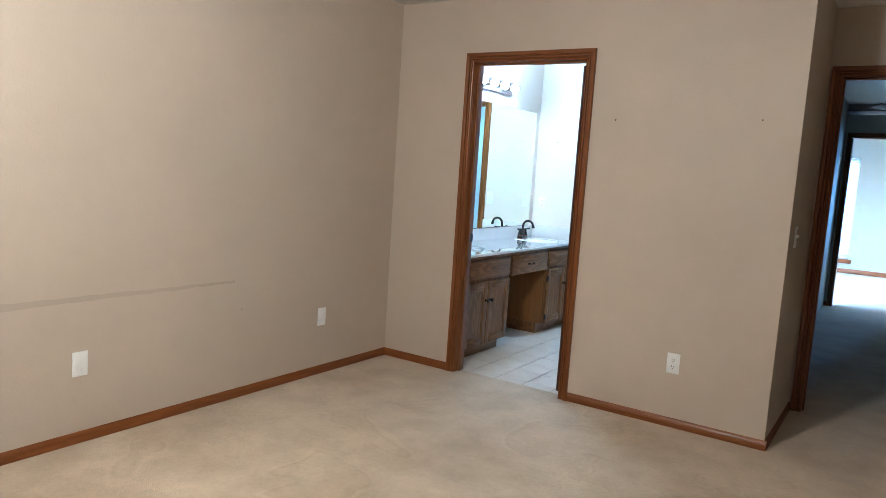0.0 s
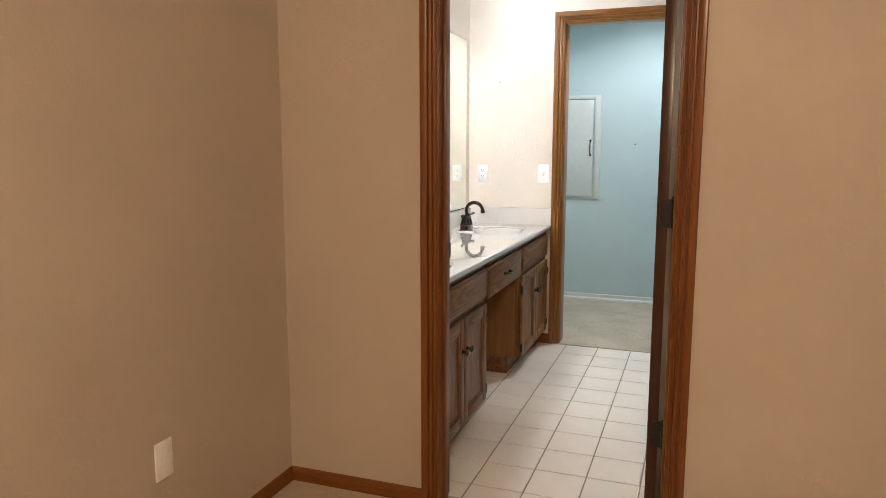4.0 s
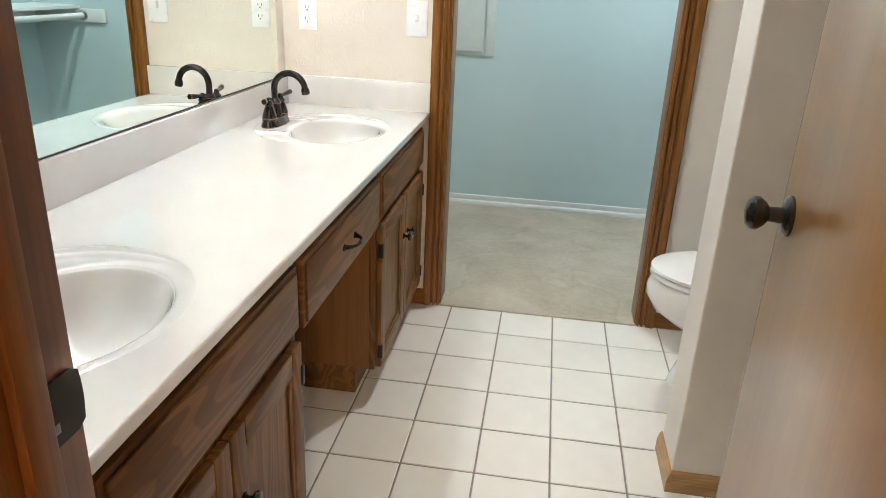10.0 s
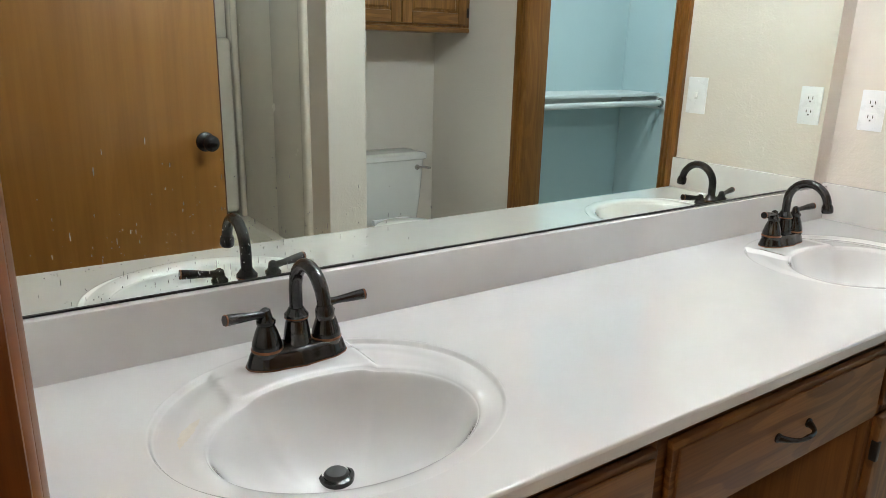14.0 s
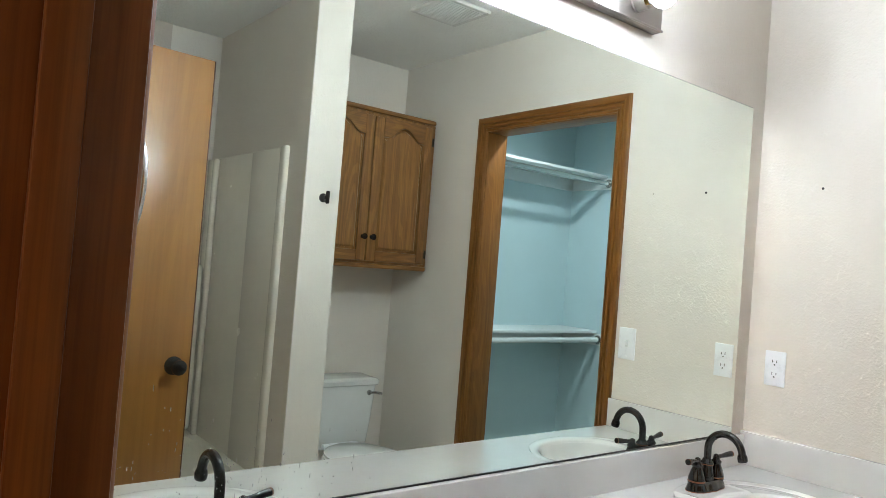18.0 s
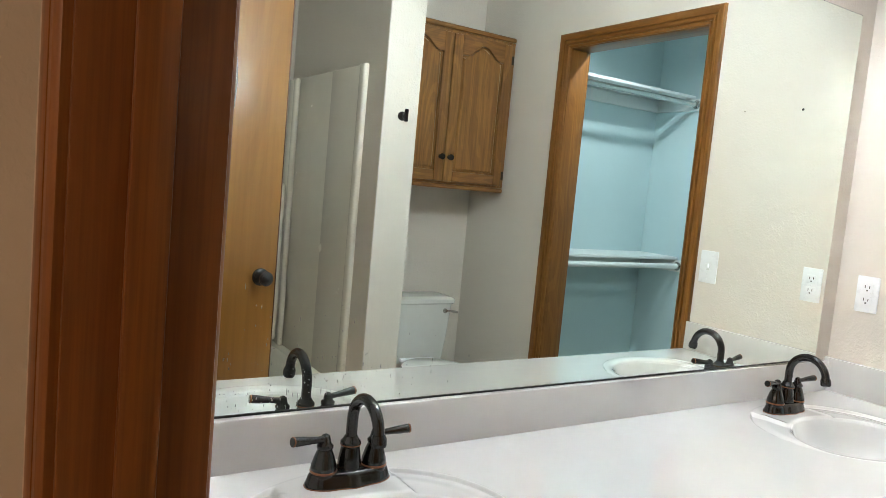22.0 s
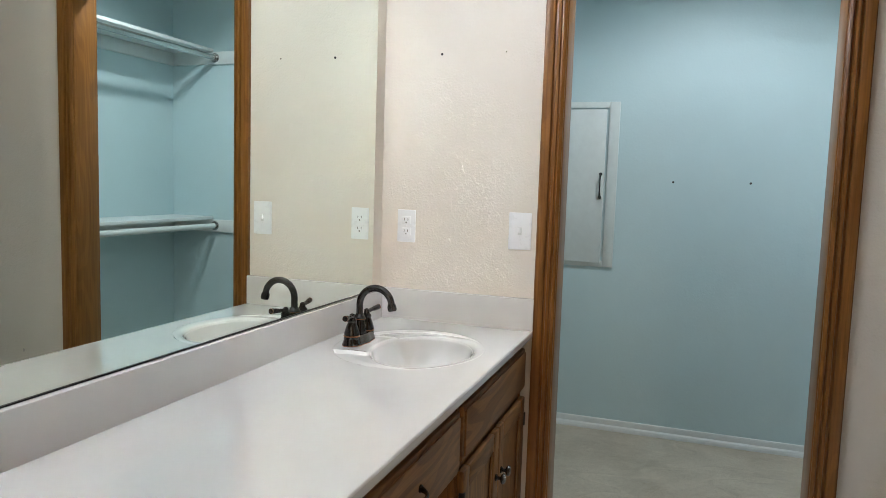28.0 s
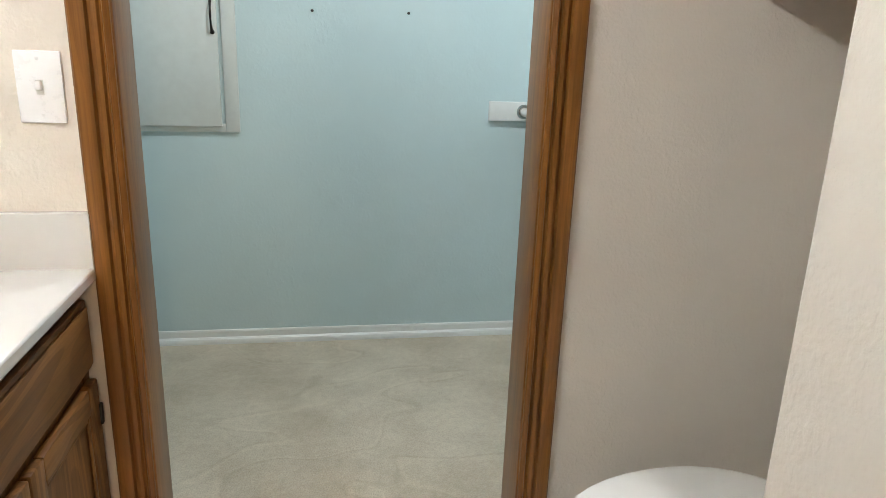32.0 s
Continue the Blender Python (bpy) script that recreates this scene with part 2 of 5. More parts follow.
ACRYLIC = plain("tub_acrylic", (0.87, 0.82, 0.715), 0.22, coat=0.2, vary=0.04, scale=4)
BRONZE = plain("oil_rubbed_bronze", (0.010, 0.0082, 0.0072), 0.17, metal=0.0, coat=0.3, vary=0.3, scale=60)
COPPER = plain("worn_copper_edge", (0.26, 0.105, 0.045), 0.4, metal=0.8, vary=0.3, scale=200)
BLACK = plain("black_metal", (0.014, 0.013, 0.012), 0.4, metal=0.1)
BRASS = plain("brass", (0.7, 0.48, 0.16), 0.25, metal=1.0)
CHROME = plain("brushed_chrome", (0.6, 0.6, 0.58), 0.22, metal=1.0)
PLATE = plain("white_plastic", (0.87, 0.885, 0.91), 0.3, vary=0.03)
VENT = plain("aged_vent_plastic", (0.62, 0.61, 0.575), 0.45, vary=0.06)
SLOT = plain("outlet_slot", (0.03, 0.03, 0.03), 0.6)
WHITE = plain("white_trim_paint", (0.70, 0.73, 0.725), 0.4, vary=0.05)
PANEL = plain("pale_panel_paint", (0.60, 0.655, 0.645), 0.42, vary=0.06)
GROUT = plain("grey_grout", (0.30, 0.27, 0.22), 0.9, vary=0.25, scale=25, relief=0.4)
BAR_METAL = plain("satin_bronze_bar", (0.30, 0.27, 0.255), 0.34, metal=0.9, vary=0.06, scale=12)
NICKEL = plain("satin_bronze_plate", (0.22, 0.21, 0.21), 0.3, metal=0.9, vary=0.1)
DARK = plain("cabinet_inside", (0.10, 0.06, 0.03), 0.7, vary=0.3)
BLINDS = plain("blind_slat", (0.75, 0.77, 0.8), 0.5)
FAN = plain("dark_fan", (0.03, 0.025, 0.02), 0.5)


def tile_material():
    m, nt, b = nodes_of("floor_tile")
    v = coords(nt)
    info = add(nt, "ShaderNodeObjectInfo")
    n = noise_tex(nt, v, 9, 5, 0.6)
    c = ramp(nt, n, [(0.3, (0.815, 0.77, 0.705)), (0.7, (0.855, 0.815, 0.752))])
    tone = ramp(nt, info.outputs["Random"], [(0, (0.95, 0.945, 0.935)), (1, (1, 1, 1))])
    nt.links.new(mixc(nt, 1.0, c, tone, 'MULTIPLY'), b.inputs["Base Color"])
    b.inputs["Roughness"].default_value = 0.24
    bump(nt, b, noise_tex(nt, v, 45, 3, 0.5), 0.06, 0.002)
    return m


TILE = tile_material()


def mirror_material():
    m, nt, b = nodes_of("silvered_glass")
    b.inputs["Base Color"].default_value = (0.86, 0.922, 0.87, 1)
    b.inputs["Metallic"].default_value, b.inputs["Roughness"].default_value = 1.0, 0.0
    return m


MIRROR = mirror_material()


def glow(name, colour, strength):
    m, nt, b = nodes_of(name)
    b.inputs["Base Color"].default_value = (0.8, 0.8, 0.8, 1)
    b.inputs["Emission Color"].default_value = (*colour, 1)
    b.inputs["Emission Strength"].default_value = strength
    return m


BULB = glow("lit_globe", (0.935, 1.0, 1.05), BULB_POWER)
# globe emission is weighted to the front by normal, to dim the walls beside them
bulb_tree = BULB.node_tree
bc = add(bulb_tree, "ShaderNodeTexCoord")
bs = add(bulb_tree, "ShaderNodeSeparateXYZ")
bulb_tree.links.new(bc.outputs["Normal"], bs.inputs[0])
dome_gain = add(bulb_tree, "ShaderNodeMapRange")
dome_gain.inputs["From Min"].default_value, dome_gain.inputs["From Max"].default_value = -0.1, 0.5
dome_gain.inputs["To Min"].default_value, dome_gain.inputs["To Max"].default_value = 0.05 * BULB_POWER, BULB_POWER
bulb_tree.links.new(bs.outputs[0], dome_gain.inputs["Value"])
bulb_tree.links.new(dome_gain.outputs[0], bulb_tree.nodes["Principled BSDF"].inputs["Emission Strength"])
DAYLIGHT = glow("daylight_backdrop", (0.6, 0.8, 1.0), 0.035)

# ---- mesh helpers ----


def box(bm, a, b, bevel=0.0, seg=2):
    """A box from corner a to corner b, with rounded edges."""
    c = [(p + q) / 2 for p, q in zip(a, b)]
    d = [abs(q - p) for p, q in zip(a, b)]
    made = bmesh.ops.create_cube(bm, size=1.0, matrix=Matrix.LocRotScale(c, None, d))
    if bevel:
        bevel = min(bevel, min(d) * 0.45)
        edges = list({e for v in made["verts"] for e in v.link_edges})
        bmesh.ops.bevel(bm, geom=edges, offset=bevel, segments=seg, affect='EDGES', profile=0.5)


def bx(*boxes, bevel=0.0, seg=2):
    bm = bmesh.new()
    for a, b in boxes:
        box(bm, a, b, bevel, seg)
    return bm


def lathe(bm, prof, centre, axis='z', seg=20):
    """A turned shape: prof is (radius, height) along the axis from centre."""
    def at(r, h, k):
        a = 2 * math.pi * k / seg
        u, v = r * math.cos(a), r * math.sin(a)
        p = {'z': (u, v, h), 'x': (h, u, v), 'y': (u, h, v)}[axis]
        return [c + q for c, q in zip(centre, p)]
    rings = [[bm.verts.new(at(max(r, 0.0002), h, k)) for k in range(seg)] for r, h in prof]
    for p, q in zip(rings, rings[1:]):
        for k in range(seg):
            bm.faces.new((p[k], p[(k + 1) % seg], q[(k + 1) % seg], q[k]))
    bm.faces.new(rings[0])
    bm.faces.new(rings[-1])


def tube(bm, pts, radii, seg=14):
    """A round bar swept along points."""
    pts = [Vector(p) for p in pts]
    if isinstance(radii, (int, float)):
        radii = [radii] * len(pts)
    side, rings = None, []
    for i, p in enumerate(pts):
        t = (pts[min(i + 1, len(pts) - 1)] - pts[max(i - 1, 0)]).normalized()
        if side is None:
            side = t.orthogonal().normalized()
        side = (side - t * side.dot(t)).normalized()
        up = t.cross(side)
        rings.append([bm.verts.new(p + radii[i] * (math.cos(2 * math.pi * k / seg) * side + math.sin(2 * math.pi * k / seg) * up)) for k in range(seg)])
    for p, q in zip(rings, rings[1:]):
        for k in range(seg):
            bm.faces.new((p[k], p[(k + 1) % seg], q[(k + 1) % seg], q[k]))
    bm.faces.new(rings[0])
    bm.faces.new(rings[-1])


def loft(bm, rings, cap=True):
    """Skin between closed rings of the same count of points."""
    vs = [[bm.verts.new(p) for p in r] for r in rings]
    n = len(vs[0])
    for p, q in zip(vs, vs[1:]):
        for k in range(n):
            bm.faces.new((p[k], p[(k + 1) % n], q[(k + 1) % n], q[k]))
    if cap:
        bm.faces.new(vs[0])
        bm.faces.new(vs[-1])


def prism(bm, poly, off, extrude):
    """A flat outline pushed along a vector; poly are 3D points."""
    a = [Vector(p) + Vector(off) for p in poly]
    b = [p + Vector(extrude) for p in a]
    loft(bm, [a, b])


def finish(name, bm, mat, smooth=True, sharp=38):
    bmesh.ops.recalc_face_normals(bm, faces=bm.faces)
    me = bpy.data.meshes.new(name)
    bm.to_mesh(me)
    bm.free()
    me.materials.append(mat)
    if smooth:
        me.shade_smooth()
        me.set_sharp_from_angle(angle=radians(sharp))
    return new(name, me)


BASES = {}


def thing(name, base, label, category, group="", kind=""):
    ob = new(name)
    ob.empty_display_size = 0.05
    ob.location = base
    BASES[ob.name] = Vector(base)
    return tagged(ob, label, category, group, kind)


def part(name, bm, material, parent, label="", smooth=True, sharp=38):
    ob = finish(name, bm, material, smooth, sharp)
    ob.parent = parent
    if parent.name in BASES:
        ob.matrix_parent_inverse = Matrix.Translation(-BASES[parent.name])
    if label:
        ob["label"] = label
    return ob


def structure(name, bm, mat, label, category, smooth=False):
    return tagged(finish(name, bm, mat, smooth), label, category, kind="structure")


CASING = [(0, 0), (0, 0.008), (0.003, 0.0115), (0.008, 0.0135), (0.0108, 0.006), (0.0140, 0.0055), (0.0165, 0.0128), (0.023, 0.0145), (0.0250, 0.006),
          (0.030, 0.0055), (0.0325, 0.0150), (0.039, 0.0175), (0.047, 0.0190), (0.0535, 0.0185), (0.057, 0.0145), (0.057, 0)]
BASE = [(0, 0), (0.012, 0), (0.012, 0.030), (0.0105, 0.034), (0.0105, 0.038), (0.008, 0.043), (0.0065, 0.048), (0.003, 0.053), (0, 0.054)]
SHOE = [(0, 0), (0.021, 0), (0.021, 0.012), (0.018, 0.021), (0.012, 0.026), (0.008, 0.0265), (0.008, 0.048), (0.006, 0.053), (0.003, 0.054), (0, 0.054)]


def baseboard(name, a, b, normal, mat, label, height=0.054, prof=None):
    """A moulded skirting from a to b on the floor, standing off the wall along normal."""
    a, b, n = Vector(a), Vector(b), Vector(normal)
    k = height / 0.054
    bm = bmesh.new()
    loft(bm, [[p + n * d + Vector((0, 0, h * k)) for d, h in prof or BASE] for p in (a, b)])
    return structure(name, bm, mat, label, "baseboard")


def door_frame(name, x0, x1, top, y0, y1, faces, label, floor=0.0, stop=None, mats=None, proud=0.001, bare=None, lit_jamb=None, wide=1.0):
    """A cased opening in a wall that runs along x between y0 and y1. faces: the sides (-1 towards -y, +1) that carry casings."""
    th = thing(name, ((x0 + x1) / 2, (y0 + y1) / 2, floor), label, "door frame", kind="structure")
    j = 0.019
    up, across = mats or (TRIM_Z, TRIM_X)
    part("jamb", bx(((x0 - j, y0 - 0.001, floor), (x0, y1 + proud, top + j)), bevel=0.003), up, th)
    part("jamb", bx(((x1, y0 - 0.001, floor), (x1 + j, y1 + proud, top + j)), bevel=0.003), lit_jamb or up, th)
    part("head_jamb", bx(((x0, y0 - 0.001, top), (x1, y1 + proud, top + j)), bevel=0.003), across, th)
    if stop:
        s0, s1 = stop
        part("door_stop", bx(((x0, s0, floor), (x0 + 0.011, s1, top - 0.011)), bevel=0.003), up, th)
        part("door_stop", bx(((x1 - 0.011, s0, floor), (x1, s1, top - 0.011)), bevel=0.003), lit_jamb or up, th)
        part("door_stop", bx(((x0, s0, top - 0.011), (x1, s1, top)), bevel=0.003), across, th)
    for f in faces:
        y = y0 if f < 0 else y1
        r = 0.004
        xa, xb, zt = x0 - r, x1 + r, top + r
        prof = [(u * wide, d) for u, d in CASING]
        for which in ("casing", "casing.head", "casing.right"):
            if which == "casing.right" and f == bare:
                continue
            bm = bmesh.new()
            if which == "casing":
                ends = [[Vector((xa - u, y + f * d, floor)) for u, d in prof], [Vector((xa - u, y + f * d, zt + u)) for u, d in prof]]
            elif which == "casing.right":
                ends = [[Vector((xb + u, y + f * d, floor)) for u, d in prof], [Vector((xb + u, y + f * d, zt + u)) for u, d in prof]]
            else:
                ends = [[Vector((xa - u, y + f * d, zt + u)) for u, d in prof], [Vector((xb + (0 if f == bare else u), y + f * d, zt + u)) for u, d in prof]]
            loft(bm, ends)
            part("head_casing" if which == "casing.head" else "casing", bm, across if which == "casing.head" else up, th)
    return th


# ---- plan ----
H = 2.45                       # ceilings
XM = -1.072                    # face of the mirror
XV = -1.078                    # vanity wall
YB, YI = -2.232, -2.125         # bedroom and bathroom faces of the wall between them
DL, DR, DT = -0.460, 0.299, 2.046     # bathroom doorway
CL, CR, CT = -0.453, 0.318, 2.016     # closet doorway
XN, XT = 1.065, 1.390          # back of the toilet nook and of the tub alcove
PY0, PY1, PX = -0.972, -0.809, 0.313  # partition between tub and toilet
YC, XC = 1.382, 0.99           # back and right walls of the closet
BX, RX = -1.064, 1.474          # bedroom side wall and its outer corner
YH = -1.35                     # wall of the hall door

# ---- walls, floors, ceilings ----
structure("wall_vanity", bx(((XV - 0.1, YI, 0), (XV, 0, H))), BATH_WALL, "beige orange-peel bathroom wall behind the vanity", "wall")
structure("wall_closet_side", bx(((XV - 0.1, 0.115, 0), (XV, YC, H))), BLUE_WALL, "pale blue closet side wall", "wall")
structure("wall_bath_end", bx(((XV - 0.1, 0, 0), (CL - 0.019, 0.060, H)), ((CR + 0.019, 0, 0), (XN + 0.1, 0.060, H)), ((CL - 0.019, 0, CT + 0.019), (CR + 0.019, 0.060, H))),
          BATH_WALL, "beige textured bathroom end wall round the closet doorway", "wall")
structure("wall_closet_front", bx(((XV - 0.1, 0.060, 0), (CL - 0.019, 0.115, H)), ((CR + 0.019, 0.060, 0), (XN + 0.1, 0.115, H)), ((CL - 0.019, 0.060, CT + 0.019), (CR + 0.019, 0.115, H))),
          BLUE_WALL, "pale blue closet wall round the doorway", "wall")
structure("wall_closet_back", bx(((XV - 0.1, YC, 0), (XC + 0.1, YC + 0.1, H))), BLUE_WALL, "pale blue painted back wall of the closet", "wall")
structure("wall_closet_right", bx(((XC, 0.115, 0), (XC + 0.1, YC, H))), BLUE_WALL, "pale blue closet wall behind the shelves", "wall")
structure("wall_nook", bx(((XN, PY1, 0), (XN + 0.1, 0, H))), BATH_WALL, "beige textured wall behind the toilet", "wall")
structure("wall_tub", bx(((XT, YI, 0), (RX - 0.05, PY0, H))), BATH_WALL, "beige textured wall above the tub surround", "wall")
structure("wall_partition", bx(((PX, PY0, 0), (RX - 0.05, PY1, H)), bevel=0.004), BATH_WALL, "beige textured partition wall between tub and toilet", "wall")
structure("wall_doorway_bath", bx(((XV - 0.1, YI - 0.055, 0), (DL - 0.019, YI, H)), ((DR + 0.019, YI - 0.055, 0), (RX - 0.05, YI, H)), ((DL - 0.019, YI - 0.055, DT + 0.019), (DR + 0.019, YI, H))),
          BATH_WALL, "beige textured bathroom wall round the doorway", "wall")
structure("wall_doorway_bed", bx(((BX - 0.1, YB, 0), (DL - 0.019, YI - 0.055, H)), ((DR + 0.019, YB, 0), (RX, YI - 0.055, H)), ((DL - 0.019, YB, DT + 0.019), (DR + 0.019, YI - 0.055, H))),
          BED_WALL, "tan bedroom wall round the bathroom doorway", "wall")
structure("wall_return", bx(((RX - 0.05, YI - 0.055, 0), (RX, YH, H))), BED_WALL, "tan bedroom wall turning towards the hall door", "wall")
structure("wall_bed_side", bx(((BX - 0.1, -7.6, 0), (BX, YB, H))), BED_WALL, "tan bedroom side wall with a long grey scuff", "wall")
structure("wall_bed_back", bx(((BX - 0.1, -7.7, 0), (5.9, -7.6, H))), BED_WALL, "tan bedroom back wall", "wall")
structure("wall_bed_right", bx(((5.8, -7.6, 0), (5.9, YH, H))), BED_WALL, "tan bedroom right wall", "wall")
HL, HR, HT = 1.545, 2.305, 2.050
structure("wall_hall_door", bx(((RX - 0.1, YH, 0), (HL - 0.019, YH + 0.115, H)), ((HR + 0.019, YH, 0), (5.9, YH + 0.115, H)), ((HL - 0.019, YH, HT + 0.019), (HR + 0.019, YH + 0.115, H))),
          BED_WALL, "tan bedroom wall round the dark hall doorway", "wall")
# hall and far room
H2L, H2R, H2T = 1.29, 2.07, 2.05
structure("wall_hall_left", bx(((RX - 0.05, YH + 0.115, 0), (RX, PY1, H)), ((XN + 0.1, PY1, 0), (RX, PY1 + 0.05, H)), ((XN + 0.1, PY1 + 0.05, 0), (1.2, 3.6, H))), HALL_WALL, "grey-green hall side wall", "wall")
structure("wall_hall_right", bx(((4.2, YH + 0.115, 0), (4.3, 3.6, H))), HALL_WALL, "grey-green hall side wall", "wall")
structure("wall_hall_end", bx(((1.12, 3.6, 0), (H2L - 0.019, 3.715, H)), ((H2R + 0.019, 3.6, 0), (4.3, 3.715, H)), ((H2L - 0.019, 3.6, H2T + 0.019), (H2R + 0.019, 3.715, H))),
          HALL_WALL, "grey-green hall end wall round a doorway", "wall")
WX0, WX1, WZ0, WZ1 = 0.38, 1.135, 0.27, 2.03
structure("wall_far_room", bx(((-0.6, 8.1, 0), (WX0, 8.22, H)), ((WX1, 8.1, 0), (4.3, 8.22, H)), ((WX0, 8.1, 0), (WX1, 8.22, WZ0)), ((WX0, 8.1, WZ1), (WX1, 8.22, H))),
          HALL_WALL, "grey-green far room wall round a tall window", "wall")
structure("wall_far_left", bx(((-0.7, 3.715, 0), (-0.6, 8.22, H))), HALL_WALL, "grey-green far room side wall", "wall")
structure("wall_far_right", bx(((4.2, 3.715, 0), (4.3, 8.22, H))), HALL_WALL, "grey-green far room side wall", "wall")

structure("ceiling_bath", bx(((XV - 0.1, YI - 0.055, H), (RX, PY1, H + 0.1)), ((XV - 0.1, PY1, H), (XN + 0.1, 0.06, H + 0.1))), CEIL, "off-white textured bathroom ceiling", "ceiling")
structure("ceiling_closet", bx(((XV - 0.1, 0.06, H), (XC + 0.1, YC + 0.1, H + 0.1))), CEIL, "off-white textured closet ceiling", "ceiling")
structure("ceiling_bedroom", bx(((BX - 0.1, -7.7, H), (5.9, YI - 0.055, H + 0.1)), ((RX, YI - 0.055, H), (5.9, YH + 0.115, H + 0.1))), CEIL, "off-white textured bedroom ceiling", "ceiling")
structure("ceiling_hall", bx(((RX, YH + 0.115, H), (4.3, PY1, H + 0.1)), ((XN + 0.1, PY1, H), (4.3, 3.6, H + 0.1)), ((-0.7, 3.6, H), (4.3, 8.22, H + 0.1))), CEIL, "off-white ceiling of hall and far room", "ceiling")

structure("floor_bedroom", bx(((BX - 0.1, -7.7, -0.1), (5.9, YI - 0.03, 0.006)), ((RX, YI - 0.03, -0.1), (5.9, YH, 0.006))), CARPET, "worn beige cut-pile bedroom carpet", "carpet")
structure("floor_closet", bx(((XV - 0.1, -0.012, -0.1), (XC + 0.1, YC + 0.1, 0.006)), bevel=0.003), COOL_LIT_CARPET, "stained beige closet carpet", "carpet")
structure("floor_hall", bx(((RX, YH, -0.1), (4.3, PY1, 0.004)), ((XN + 0.1, PY1, -0.1), (4.3, 3.6, 0.004)), ((-0.7, 3.6, -0.1), (4.3, 8.22, 0.004))), CARPET, "dark beige hall carpet", "carpet")

# ---- openings ----
# hinge-side jamb and stop use the golden wood to paint in their lighting
door_frame("door_1", DL, DR, DT, YB, YI, (-1, 1), "dark-stained moulded wood frame of the bathroom doorway", stop=(YB + 0.04, YI - 0.035), proud=0.0085, bare=1, lit_jamb=GOLD_Z)
door_frame("door_2", CL, CR, CT, 0.0, 0.115, (-1, 1), "golden-stained moulded wood frame of the closet doorway", mats=(GOLD_Z, GOLD_X), wide=1.19)
door_frame("door_3", HL, HR, HT, YH, YH + 0.115, (-1, 1), "dark-stained wood frame of the hall doorway", stop=(YH + 0.04, YH + 0.075))
door_frame("door_4", H2L, H2R, H2T, 3.6, 3.715, (-1,), "dark-stained wood frame of the far room doorway")

wlab = "stained moulded wood baseboard"
baseboard("baseboard_bed_side", (BX, -7.6, 0.004), (BX, YB, 0.004), (1, 0, 0), TRIM_Y, wlab)
baseboard("baseboard_bed_left", (BX, YB, 0.004), (DL - 0.0615, YB, 0.004), (0, -1, 0), TRIM_X, wlab)
baseboard("baseboard_bed_right", (DR + 0.0615, YB, 0.004), (RX + 0.0117, YB, 0.004), (0, -1, 0), TRIM_X, wlab)
baseboard("baseboard_return", (RX, YB, 0.004), (RX, YH, 0.004), (1, 0, 0), TRIM_Y, wlab)
baseboard("baseboard_hall_end", (1.2, 3.6, 0.004), (H2L - 0.0615, 3.6, 0.004), (0, -1, 0), TRIM_X, wlab)
baseboard("baseboard_far_room", (-0.6, 8.1, 0.004), (4.2, 8.1, 0.004), (0, -1, 0), TRIM_X, wlab, 0.08)
baseboard("baseboard_closet", (XV, YC, 0.004), (XC, YC, 0.004), (0, -1, 0), WHITE, "white painted closet baseboard", 0.058, SHOE)
baseboard("baseboard_closet_right", (XC, 0.115, 0.004), (XC, YC, 0.004), (-1, 0, 0), WHITE, "white painted closet baseboard", 0.058, SHOE)
baseboard("baseboard_partition_end", (PX, PY0 - 0.0117, 0), (PX, PY1 + 0.0117, 0), (-1, 0, 0), LIGHT_OAK, "light oak baseboard on the partition end", 0.062)
baseboard("baseboard_partition_tub", (PX, PY0, 0), (0.47, PY0, 0), (0, -1, 0), LIGHT_OAK_X, "light oak baseboard beside the tub", 0.062)
baseboard("baseboard_partition_nook", (PX, PY1, 0), (XN, PY1, 0), (0, 1, 0), LIGHT_OAK_X, "light oak baseboard in the toilet nook", 0.062)
baseboard("baseboard_end_nook", (CR + 0.0725, 0, 0), (XN, 0, 0), (0, -1, 0), GOLD_X, "stained baseboard beside the closet doorway", 0.062)
baseboard("baseboard_end_vanity", (-0.62, 0, 0), (CL - 0.0725, 0, 0), (0, -1, 0), TRIM_X, "stained baseboard stub beside the vanity", 0.062)

# ---- bathroom: vanity ----
CT_TOP, CT_FRONT = 0.778, -0.523
FF = -0.556                    # face frames
DF = -0.537                    # door and drawer faces


